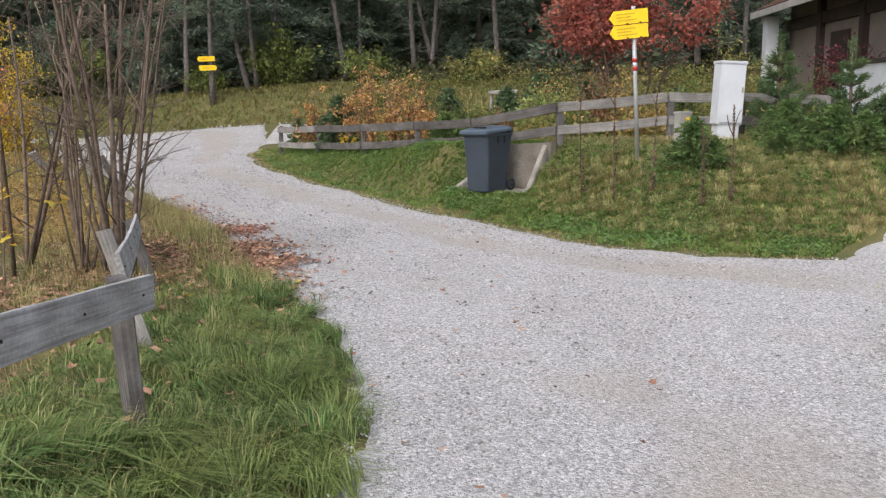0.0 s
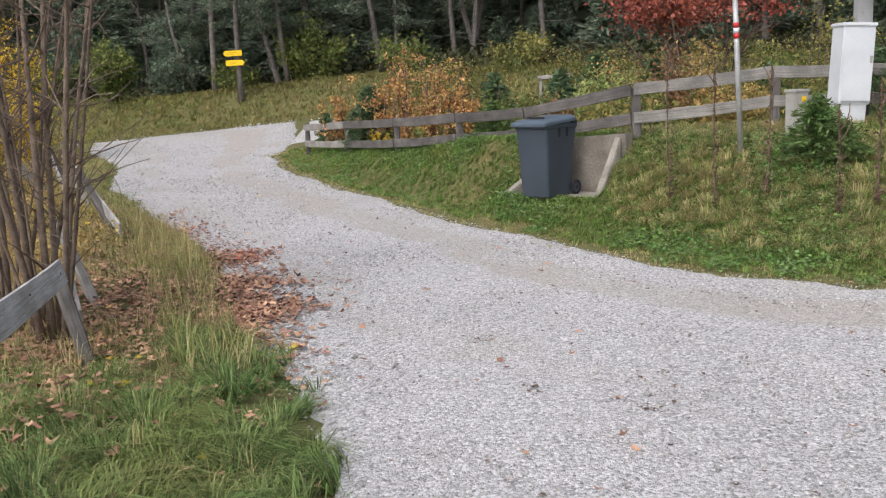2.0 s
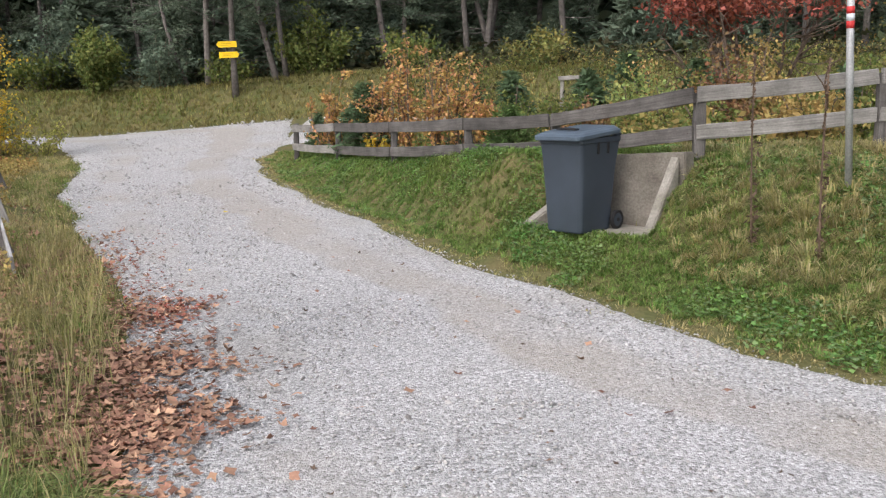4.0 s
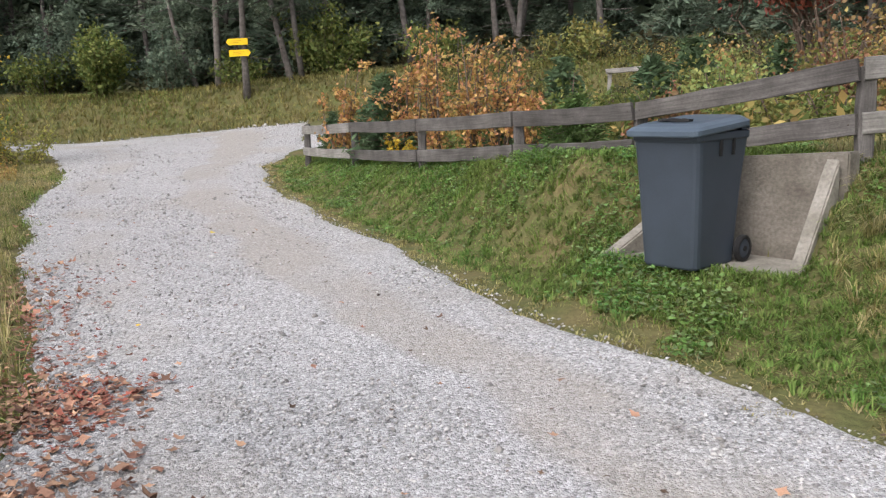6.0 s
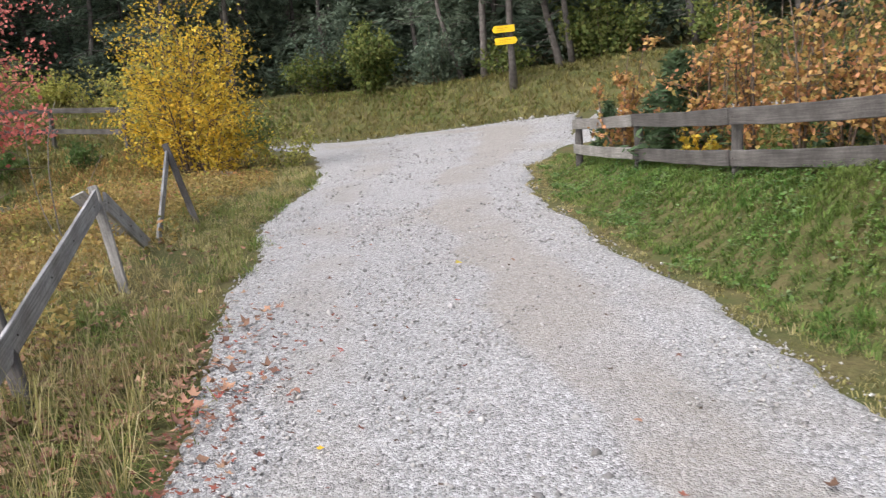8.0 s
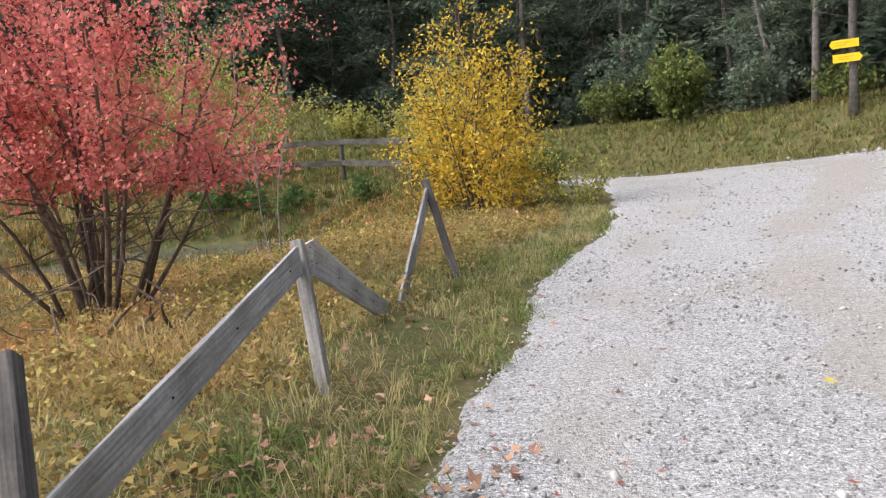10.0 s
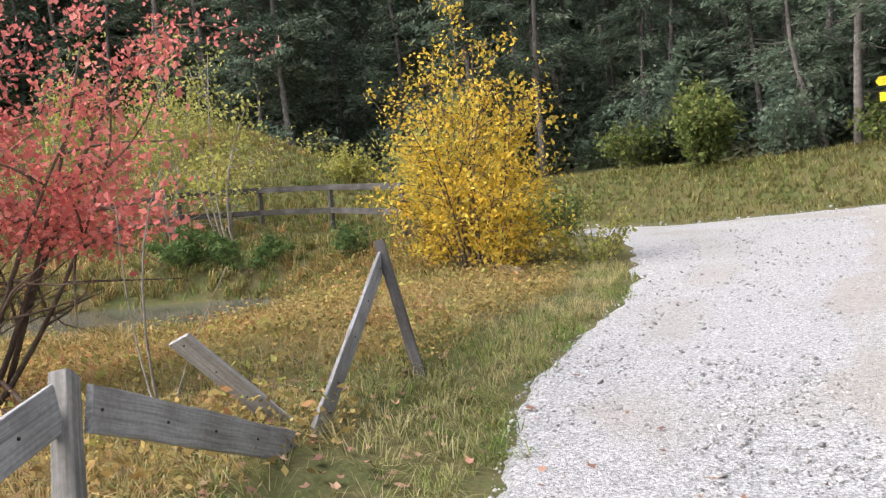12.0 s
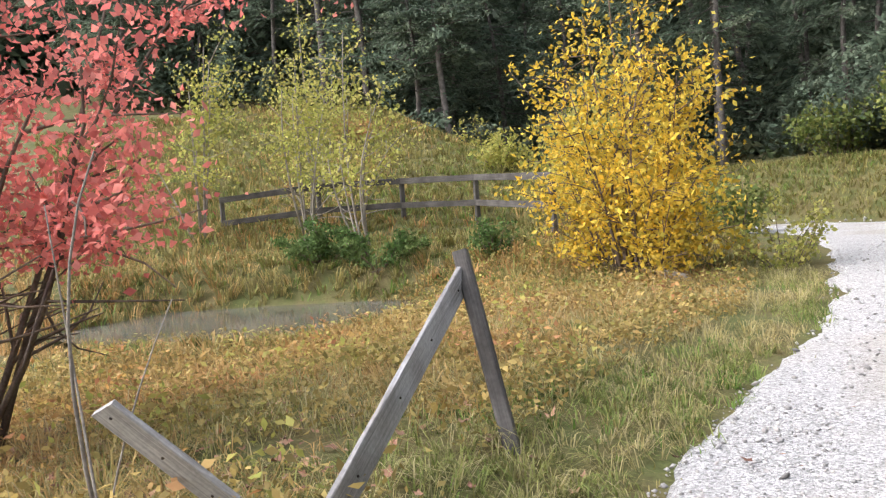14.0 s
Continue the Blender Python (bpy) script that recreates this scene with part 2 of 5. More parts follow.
def gravel_material():
    """Crushed limestone: small bright chips between darker ones, with tan fines along the wheel tracks."""
    m = bpy.data.materials.new("limestone_gravel")
    m.use_nodes = True
    n, l = m.node_tree.nodes, m.node_tree.links
    b = n["Principled BSDF"]
    b.inputs["Roughness"].default_value = 0.92
    b.inputs["Specular IOR Level"].default_value = 0.2
    co = n.new("ShaderNodeTexCoord")
    big, mid = n.new("ShaderNodeTexVoronoi"), n.new("ShaderNodeTexVoronoi")
    big.inputs["Scale"].default_value, mid.inputs["Scale"].default_value = 52, 112
    soft, patch = n.new("ShaderNodeTexNoise"), n.new("ShaderNodeTexNoise")
    soft.inputs["Scale"].default_value, patch.inputs["Scale"].default_value = 14, 0.55
    soft.inputs["Detail"].default_value, patch.inputs["Detail"].default_value = 6, 4
    for q in (big, mid, soft, patch):
        l.new(co.outputs["Object"], q.inputs["Vector"])

    def ramp(src, stops):
        r = n.new("ShaderNodeValToRGB")
        while len(r.color_ramp.elements) < len(stops):
            r.color_ramp.elements.new(0.5)
        for e, (p, c) in zip(r.color_ramp.elements, stops):
            e.position, e.color = p, (*c, 1)
        l.new(src, r.inputs[0])
        return r.outputs[0]

    def mix(kind, fac, a, c):
        q = n.new("ShaderNodeMix")
        q.data_type, q.blend_type = "RGBA", kind
        if isinstance(fac, float):
            q.inputs[0].default_value = fac
        else:
            l.new(fac, q.inputs[0])
        l.new(a, q.inputs[6])
        l.new(c, q.inputs[7])
        return q.outputs[2]

    chips = ramp(big.outputs["Color"], [(0.10, (0.09, 0.09, 0.09)), (0.30, (0.33, 0.325, 0.325)), (0.62, (0.53, 0.53, 0.54)), (0.88, (0.80, 0.80, 0.82))])
    grit = ramp(mid.outputs["Color"], [(0.1, (0.20, 0.197, 0.193)), (0.5, (0.49, 0.486, 0.48)), (0.9, (0.77, 0.77, 0.77))])
    col = mix("MIX", 0.5, chips, grit)
    fines = ramp(soft.outputs["Fac"], [(0.3, (0.34, 0.305, 0.26)), (0.7, (0.48, 0.435, 0.375))])
    where = n.new("ShaderNodeMapRange")
    where.inputs[1].default_value, where.inputs[2].default_value, where.inputs[4].default_value = 0.58, 0.82, 0.55
    # tan fines pressed into two wheel tracks that follow the road
    lane = n.new("ShaderNodeAttribute")
    lane.attribute_name = "across"
    wav = n.new("ShaderNodeMath")
    wav.operation, wav.inputs[1].default_value = "MULTIPLY_ADD", 0.16
    l.new(patch.outputs["Fac"], wav.inputs[0])
    l.new(lane.outputs["Fac"], wav.inputs[2])
    tracks = n.new("ShaderNodeValToRGB")
    marks = [(0.0, 0.0), (0.20, 0.0), (0.27, 0.55), (0.36, 0.55), (0.43, 0.0), (0.66, 0.0), (0.71, 1.0), (0.86, 0.85), (0.93, 0.1), (1.0, 0.3)]
    while len(tracks.color_ramp.elements) < len(marks):
        tracks.color_ramp.elements.new(0.5)
    for e, (p, c) in zip(tracks.color_ramp.elements, marks):
        e.position, e.color = p, (c, c, c, 1)
    l.new(wav.outputs[0], tracks.inputs[0])
    both = n.new("ShaderNodeMath")
    both.operation = "MULTIPLY_ADD"
    both.inputs[1].default_value = 0.30
    l.new(tracks.outputs[0], both.inputs[0])
    l.new(patch.outputs["Fac"], both.inputs[2])
    l.new(both.outputs[0], where.inputs[0])
    col = mix("MIX", where.outputs[0], col, fines)
    cracks = ramp(big.outputs["Distance"], [(0.0, (1.08, 1.08, 1.08)), (0.6, (0.96, 0.96, 0.96)), (0.95, (0.66, 0.65, 0.64))])
    col = mix("MULTIPLY", 0.8, col, cracks)
    l.new(col, b.inputs["Base Color"])
    add = n.new("ShaderNodeMath")
    l.new(big.outputs["Distance"], add.inputs[0])
    l.new(mid.outputs["Distance"], add.inputs[1])
    bp = n.new("ShaderNodeBump")
    bp.invert = True
    bp.inputs["Strength"].default_value, bp.inputs["Distance"].default_value = 0.8, 0.012
    l.new(add.outputs[0], bp.inputs["Height"])
    l.new(bp.outputs[0], b.inputs["Normal"])
    return m


M_GRAVEL = gravel_material()


def part(name, data, mat, parent=None, label=""):
    """Links a mesh, or a bmesh, as one object under parent."""
    if isinstance(data, bmesh.types.BMesh):
        me = bpy.data.meshes.new(name)
        data.to_mesh(me)
        data.free()
        data = me
    if mat and not data.materials:
        data.materials.append(mat)
    ob = new(name, data)
    if parent:
        ob.parent = parent
    return tagged(ob, label)


def mesh(name, verts, faces, mat=None, smooth=False):
    me = bpy.data.meshes.new(name)
    me.from_pydata([tuple(v) for v in verts], [], [tuple(f) for f in faces])
    if mat:
        me.materials.append(mat)
    if smooth:
        me.polygons.foreach_set("use_smooth", [True] * len(me.polygons))
    me.update()
    return me


def sstep(a, b, x):
    t = np.clip((x - a) / (b - a), 0, 1)
    return t * t * (3 - 2 * t)


# ---- the lie of the land ----
# pairs of points on the two edges of the gravel road, going away from the start
EDGES = [((1.1, -14), (11, -14)), ((0.9, -6), (10.5, -6)), ((0.72, -2), (10, -1.5)), ((0.57, 0.3), (9.5, 1.5)), ((0.24, 1.2), (8.6, 4.6)), ((-0.58, 2.95), (5.6, 6.5)),
         ((-1.72, 4.6), (3.2, 6.42)), ((-2.98, 6.6), (1.42, 7.25)), ((-4.2, 8.27), (0.12, 8.64)), ((-5.55, 9.75), (-1.22, 9.92)), ((-7.18, 11.5), (-2.42, 11.46)),
         ((-8.08, 12.76), (-3.42, 12.8)), ((-9.6, 14.3), (-5.3, 15.1)), ((-10.9, 16.2), (-7.0, 17.4)), ((-12.1, 18.3), (-8.6, 20.2)), ((-13.7, 20.2), (-9.6, 24.0)),
         ((-16.2, 23.0), (-12.2, 30.3)), ((-20.2, 26.4), (-18.0, 29.9)), ((-24.5, 27.0), (-24.3, 29.1))]
LEFT, RIGHT = np.array([e[0] for e in EDGES]), np.array([e[1] for e in EDGES])
LEFT_ON = np.concatenate([LEFT, [(-45.0, 29.0), (-110.0, 36.0)]])


def away(x, y, line):
    """Distance from a line of points; positive to the left of its direction."""
    x, y = np.asarray(x, float), np.asarray(y, float)
    best, side = np.full(x.shape, 1e9), np.zeros(x.shape)
    for (ax, ay), (bx, by) in zip(line[:-1], line[1:]):
        dx, dy = bx - ax, by - ay
        t = np.clip(((x - ax) * dx + (y - ay) * dy) / (dx * dx + dy * dy), 0, 1)
        d = np.hypot(x - ax - t * dx, y - ay - t * dy)
        s = dx * (y - ay) - dy * (x - ax)
        side = np.where(d < best, np.sign(s), side)
        best = np.minimum(best, d)
    return best * side


def road_level(x, y):
    return 0.30 * sstep(2.5, -4.5, y) - 0.04 + 0.08 * sstep(6, 11, y) + 0.033 * np.maximum(0, np.asarray(y) - 14.0) + np.clip(0.060 * (np.asarray(x) + 16.5), -0.22, 0.28) * sstep(22.5, 30, y)


NICHE = ((0.50, 10.16), (-0.71, 10.76), (-0.18, 11.22), (0.80, 10.50))


def in_niche(x, y):
    ok = np.ones(np.shape(x), bool)
    for (ax, ay), (bx, by) in zip(NICHE, NICHE[1:] + NICHE[:1]):
        ok &= (bx - ax) * (y - ay) - (by - ay) * (x - ax) < 0.05
    return ok


def height(x, y):
    x, y = np.asarray(x, float), np.asarray(y, float)
    z = road_level(x, np.minimum(y, 32))
    lef, rig = away(x, y, LEFT), -away(x, y, RIGHT)
    # verge with the broken fence, the hollow with the pond, then the meadow rising to the wood
    west = np.where((lef > 0) & (y < 30), lef, 0)
    z = z + (0.05 + 0.20 * sstep(3, -1, y) + 0.17 * sstep(5, 10, y)) * sstep(0.0, 1.2, west) * sstep(19, 15, y)
    z = z - 0.28 * sstep(1.8, 6.0, west) * sstep(20, 14, y) * sstep(4, 9, y)
    p, q = (x + 19.7) * 0.53 + (y - 14.6) * 0.85, (x + 19.7) * -0.85 + (y - 14.6) * 0.53
    z = z - (0.62 + 0.35 * sstep(0.2, 1.6, q)) * np.exp(-(p / 3.0) ** 4 - (q / 1.95) ** 4)
    u = -(x + 15) * 0.8 + (y - 19) * 0.3
    far = away(x, y, LEFT_ON)
    z = z + (0.62 * sstep(1.2, 5.5, u) + 0.30 * np.maximum(0, u - 6.2)) * sstep(0, 8, y) * np.where(far > 0, sstep(0.5, 4, far), 0)
    # grass slope up to the garden fence and the pole
    east = np.where((rig > 0) & (y < 31), rig, 0)
    rise = (0.30 + 0.75 * sstep(20, 10, y)) * sstep(4.5, 11.5, y) * sstep(30, 24, y)
    wide = 1.3 + 1.2 * sstep(12.2, 10, y)
    z = z + rise * sstep(0.40, wide, east) + 0.03 * np.maximum(0, east - 3) * sstep(5, 9, y) * sstep(30, 24, y)
    # bank behind the junction, and the wooded slope
    yf = np.where(x > -17, 30.1, 30.1 + (x + 17) * 0.12)
    back = np.maximum(0, y - yf)
    z = z + 1.38 * sstep(0.2, 2.9, back) + 0.11 * np.maximum(0, back - 2)
    # level ground before the niche
    (rx, ry), (lx, ly) = NICHE[:2]
    s = ((x - lx) * (rx - lx) + (y - ly) * (ry - ly)) / math.hypot(rx - lx, ry - ly)
    f = ((x - lx) * (ry - ly) - (y - ly) * (rx - lx)) / math.hypot(rx - lx, ry - ly)
    w = sstep(-0.14, 0.0, s) * sstep(1.62, 1.46, s) * sstep(-0.15, 0.05, f)
    z = z * (1 - w) + np.maximum(np.minimum(z, 0.295), 0.295 - 0.30 * np.maximum(0, f - 0.12)) * w
    return np.where(in_niche(x, y), 0.15, z)


def h(x, y):
    return float(height(x, y))


def ground():
    # one sheet, fine near the walk and coarser out to the horizon
    ax = np.concatenate([[-3000, -900, -300, -140], np.arange(-90, -40, 5), np.arange(-40, -16, 1.0), np.arange(-16, -1.25, 0.25), np.arange(-1.2, 1.5, 0.06), np.arange(1.5, 8, 0.25), np.arange(8, 30, 1.0), np.arange(30, 91, 6), [140, 300, 900, 3000]])
    ay = np.concatenate([[-3000, -900, -300, -100], np.arange(-60, -15, 5), np.arange(-15, -2, 0.8), np.arange(-2, 9.9, 0.25), np.arange(9.95, 12.1, 0.06), np.arange(12.25, 24, 0.25), np.arange(24, 42, 0.6), np.arange(42, 102, 5), [140, 300, 900, 3000]])
    gx, gy = np.meshgrid(ax, ay)
    cx, cy = np.clip(gx, -90, 90), np.clip(gy, -60, 100)
    z = height(cx, cy)
    inside = (away(gx, gy, LEFT) < -0.12) & (away(gx, gy, RIGHT) > 0.12)
    nz = np.array([[noise.noise((u * 1.3, v * 1.3, 0)) for u, v in zip(r1, r2)] for r1, r2 in zip(gx, gy)])
    z = z + np.where(inside, -0.05, 0.014 * nz - 0.012)
    n, k = gx.shape
    idx = np.arange(n * k).reshape(n, k)
    f = np.stack([idx[:-1, :-1], idx[:-1, 1:], idx[1:, 1:], idx[1:, :-1]], -1).reshape(-1, 4)
    me = mesh("ground", np.stack([gx, gy, z], -1).reshape(-1, 3), f, M_SOIL, True)
    return tagged(new("ground", me), "damp autumn grass verge and meadow with brown soil", "ground", kind="structure")


def strip(name, left, right, across, step, mat, label):
    """A road between two edges, ragged at the sides, lying on the land."""
    lft, rgt = np.array(left, float), np.array(right, float)
    seg = np.hypot(*np.diff((lft + rgt) / 2, axis=0).T)
    at = np.r_[0, np.cumsum(seg)]
    s = np.arange(0, at[-1], step)
    L = np.stack([np.interp(s, at, lft[:, k]) for k in (0, 1)], -1)
    R = np.stack([np.interp(s, at, rgt[:, k]) for k in (0, 1)], -1)
    u = np.linspace(0, 1, across)
    wob = np.array([[noise.noise((v * 0.9, 3.1, 0)) * 0.22 + noise.noise((v * 4.1, 9.1, 0)) * 0.10, noise.noise((v * 0.9, 7.7, 4)) * 0.22 + noise.noise((v * 4.1, 2.2, 7)) * 0.10] for v in s])
    way = (R - L) / np.hypot(*(R - L).T)[:, None]
    L, R = L + way * wob[:, :1], R + way * wob[:, 1:]
    P = L[:, None] + (R - L)[:, None] * u[None, :, None]
    edge = np.minimum(u, 1 - u)[None, :] * np.hypot(*(R - L).T)[:, None]
    z = height(P[..., 0], P[..., 1]) + 0.012 - 0.07 * sstep(0.18, 0.0, edge)
    rut = np.array([[noise.noise((p[0] * 0.8, p[1] * 0.8, 5)) * 0.018 + noise.noise((p[0] * 5, p[1] * 5, 5)) * 0.006 for p in row] for row in P])
    z = z + rut
    n, k = z.shape
    idx = np.arange(n * k).reshape(n, k)
    f = np.stack([idx[:-1, :-1], idx[:-1, 1:], idx[1:, 1:], idx[1:, :-1]], -1).reshape(-1, 4)
    me = mesh(name, np.concatenate([P, z[..., None]], -1).reshape(-1, 3), f, mat, True)
    lane = me.attributes.new("across", "FLOAT", "POINT")
    lane.data.foreach_set("value", np.tile(u, n).astype(np.float32))
    return tagged(new(name, me), label, "road", kind="structure")


ground()
strip("road", LEFT, RIGHT, 56, 0.12, M_GRAVEL, "pale crushed limestone gravel road with faint wheel tracks")
strip("road_branch", [(-9.6, 23.5), (-7, 25), (-2, 26.5), (8, 27.5)], [(-11.5, 30.1), (-7, 30.3), (-2, 30.6), (8, 31)], 24, 0.3, M_GRAVEL, "pale gravel side road past the fence end")
strip("driveway", [(4.3, 6.2), (4.75, 7.1), (5.4, 7.8), (7.0, 8.4), (11, 9.9)], [(5.6, 5.9), (5.7, 6.7), (6.3, 7.1), (8, 7.5), (12, 8.4)], 14, 0.15, M_GRAVEL, "narrow pale gravel drive branching to the house")


# ---- makers ----
def at_base(name, label, category, loc, group=""):
    """The Empty that carries the parts of a thing."""
    e = new(name)
    e.empty_display_size = 0.2
    e.location = loc
    return tagged(e, label, category, group)


def beam_bm(a, b, w, t, lean=(0, 0, 1), sag=0.0, wear=0.006, segs=6, seed=0):
    """A sawn board from a to b, w broad (along lean) and t thick, with worn, slightly uneven edges."""
    a, b, lean = Vector(a), Vector(b), Vector(lean)
    d = b - a
    side = d.cross(lean).normalized()
    up = side.cross(d).normalized()
    r = random.Random(seed)
    bm, rings = bmesh.new(), []
    la, lx, ly = (bm.verts.layers.float.new(q) for q in ("along", "grain_x", "grain_y"))
    c = min(w, t) * 0.14
    prof = [(-t / 2 + c, -w / 2), (t / 2 - c, -w / 2), (t / 2, -w / 2 + c), (t / 2, w / 2 - c), (t / 2 - c, w / 2), (-t / 2 + c, w / 2), (-t / 2, w / 2 - c), (-t / 2, -w / 2 + c)]
    for k in range(segs + 1):
        f = k / segs
        p = a + d * f + Vector((0, 0, -sag * 4 * f * (1 - f)))
        j = [r.uniform(-wear, wear) for _ in prof]
        skew = r.uniform(-1, 1) * wear if k in (0, segs) else 0
        rings.append([bm.verts.new(p + side * x + up * (y + q) + d.normalized() * skew * (y / w) * 4) for (x, y), q in zip(prof, j)])
        for v, (x, y) in zip(rings[-1], prof):
            v[la], v[lx], v[ly] = f * d.length, x, y
    n = len(prof)
    for q, s in zip(rings[:-1], rings[1:]):
        for k in range(n):
            bm.faces.new((q[k], q[(k + 1) % n], s[(k + 1) % n], s[k]))
    bm.faces.new(rings[0][::-1])
    bm.faces.new(rings[-1])
    bmesh.ops.recalc_face_normals(bm, faces=bm.faces)
    return bm


def tube_data(points, radii, sides=6):
    """Verts and faces of a tube through points."""
    P = [Vector(p) for p in points]
    vs, fs = [], []
    for k, p in enumerate(P):
        d = (P[min(k + 1, len(P) - 1)] - P[max(k - 1, 0)]).normalized()
        ref = Vector((1, 0, 0)) if abs(d.x) < 0.8 else Vector((0, 1, 0))
        u = d.cross(ref).normalized()
        v = d.cross(u)
        for s in range(sides):
            an = 2 * math.pi * s / sides
            vs.append(p + (u * math.cos(an) + v * math.sin(an)) * radii[k])
    for k in range(len(P) - 1):
        for s in range(sides):
            t = (s + 1) % sides
            fs.append((k * sides + s, k * sides + t, (k + 1) * sides + t, (k + 1) * sides + s))
    fs.append(tuple(range((len(P) - 1) * sides, len(P) * sides)))
    fs.append(tuple(range(sides))[::-1])
    return vs, fs


def join(parts):
    vs, fs, o = [], [], 0
    for v, f in parts:
        vs.extend(v)
        fs.extend(tuple(i + o for i in q) for q in f)
        o += len(v)
    return vs, fs


def leaf_mesh(name, centres, size, mat, rng, long=1.5, spread=0.4, flat=0.0, out=None):
    """Many small folded leaves, each with its own turn; flat near 1 lays them level. out: ways along which they lie."""
    c = np.asarray(centres, float)
    n = len(c)
    if out is None:
        a = rng.normal(size=(n, 3))
    else:
        a = np.asarray(out, float) + rng.normal(size=(n, 3)) * 0.45
    a[:, 2] *= 1 - flat
    a /= np.linalg.norm(a, axis=1, keepdims=True) + 1e-9
    q = rng.normal(size=(n, 3))
    q[:, :2] *= 1 - flat
    q[:, 2] += flat * 3
    b = np.cross(a, q)
    b /= np.linalg.norm(b, axis=1, keepdims=True) + 1e-9
    nn = np.cross(a, b)
    s = (size * rng.uniform(1 - spread, 1 + spread, n))[:, None]
    fold = rng.uniform(-0.35, 0.35, (n, 1))
    v = np.stack([c - a * s * long / 2, c + b * s / 2 + nn * s * fold, c + a * s * long / 2, c - b * s / 2 + nn * s * fold], 1).reshape(-1, 3)
    f = np.arange(n * 4).reshape(-1, 4)
    me = bpy.data.meshes.new(name)
    me.vertices.add(n * 4)
    me.vertices.foreach_set("co", v.ravel())
    me.loops.add(n * 4)
    me.loops.foreach_set("vertex_index", f.ravel())
    me.polygons.add(n)
    me.polygons.foreach_set("loop_start", np.arange(0, n * 4, 4))
    me.polygons.foreach_set("loop_total", np.full(n, 4))
    me.update(calc_edges=True)
    me.materials.append(mat)
    return me


def litter_mesh(name, centres, size, mat, rng):
    """Fallen leaves: lobed, curled, lying nearly flat, each with its own turn."""
    c = np.asarray(centres, float)
    n, k = len(c), 8
    an = np.linspace(0, 2 * math.pi, k, endpoint=False)[None] + rng.uniform(0, 6.28, (n, 1))
    r = np.where(np.arange(k) % 2 == 0, 1.0, 0.55)[None] * rng.uniform(0.7, 1.25, (n, k)) * (size * rng.uniform(0.55, 1.35, n) / 2)[:, None]
    x, y = np.cos(an) * r, np.sin(an) * r * rng.uniform(0.6, 1.0, (n, 1))
    curl = rng.uniform(-0.3, 0.6, (n, 1))
    tilt = rng.normal(size=(n, 2)) * 0.22
    z = curl * r * r / size * 1.8 + x * tilt[:, :1] + y * tilt[:, 1:]
    rim = np.stack([x, y, z], -1) + c[:, None]
    v = np.concatenate([c[:, None], rim], 1).reshape(-1, 3)
    tri = np.array([[0, 1 + j, 1 + (j + 1) % k] for j in range(k)])
    F = (tri[None] + np.arange(n)[:, None, None] * (k + 1)).reshape(-1, 3)
    me = bpy.data.meshes.new(name)
    me.vertices.add(len(v))
    me.vertices.foreach_set("co", v.ravel())
    me.loops.add(F.size)
    me.loops.foreach_set("vertex_index", F.ravel())
    me.polygons.add(len(F))
    me.polygons.foreach_set("loop_start", np.arange(0, F.size, 3))
    me.polygons.foreach_set("loop_total", np.full(len(F), 3))
    me.update(calc_edges=True)
    me.materials.append(mat)
    return me


def blade_mesh(name, x, y, z, tall, wide, lean, mat, rng, clump_size=0.0):
    """Grass blades: bent tapering strips."""
    n = len(x)
    an = rng.uniform(0, 2 * math.pi, n)
    if clump_size:
        # blades drawn towards tuft centres, and leaning out from them
        cell = np.floor(np.stack([x, y], -1) / clump_size).astype(int)
        key = (cell[:, 0] * 73856093) ^ (cell[:, 1] * 19349663)
        r1, r2, r3 = ((key * q % 1009) / 1009.0 for q in (31, 57, 91))
        cx, cy = (cell[:, 0] + r1) * clump_size, (cell[:, 1] + r2) * clump_size
        ox, oy = x - cx, y - cy
        x, y = cx + ox * 0.55, cy + oy * 0.55
        z = height(x, y) - 0.02
        an = np.arctan2(oy, ox) + rng.normal(size=n) * 0.5
        tall = tall * (0.55 + 0.8 * r3)
    dx, dy = np.cos(an), np.sin(an)
    t = tall * rng.uniform(0.45, 1.25, n)
    w = wide * rng.uniform(0.7, 1.3, n)
    ln = lean * rng.uniform(0.2, 1.4, n) * t
    px, py = -dy * w / 2, dx * w / 2
    base = np.stack([x, y, z], -1)
    side = np.stack([px, py, np.zeros(n)], -1)
    mid = base + np.stack([dx * ln * 0.35, dy * ln * 0.35, t * 0.62], -1)
    tip = base + np.stack([dx * ln, dy * ln, np.maximum(t * (1.05 - 0.45 * np.minimum(1.6, ln / t)), 0.25 * t)], -1)
    v = np.stack([base - side, base + side, mid + side * 0.75, mid - side * 0.75, tip], 1).reshape(-1, 3)
    o = np.arange(n)[:, None] * 5
    loops = (np.array([[0, 1, 2, 3, 3, 2, 4]]) + o).ravel()
    me = bpy.data.meshes.new(name)
    me.vertices.add(n * 5)
    me.vertices.foreach_set("co", v.ravel())
    me.loops.add(n * 7)
    me.loops.foreach_set("vertex_index", loops)
    me.polygons.add(n * 2)
    st = (np.arange(n)[:, None] * 7 + np.array([[0, 4]])).ravel()
    me.polygons.foreach_set("loop_start", st)
    me.polygons.foreach_set("loop_total", np.tile([4, 3], n))
    me.update(calc_edges=True)
    me.materials.append(mat)
    return me


def grow(base, tip, rng, bend=0.15, steps=6):
    """A curving way from base to tip."""
    a, b = np.array(base, float), np.array(tip, float)
    k = rng.normal(size=3) * bend * np.linalg.norm(b - a)
    f = np.linspace(0, 1, steps)[:, None]
    return a + (b - a) * f + k * (f * (1 - f)) * 1.6


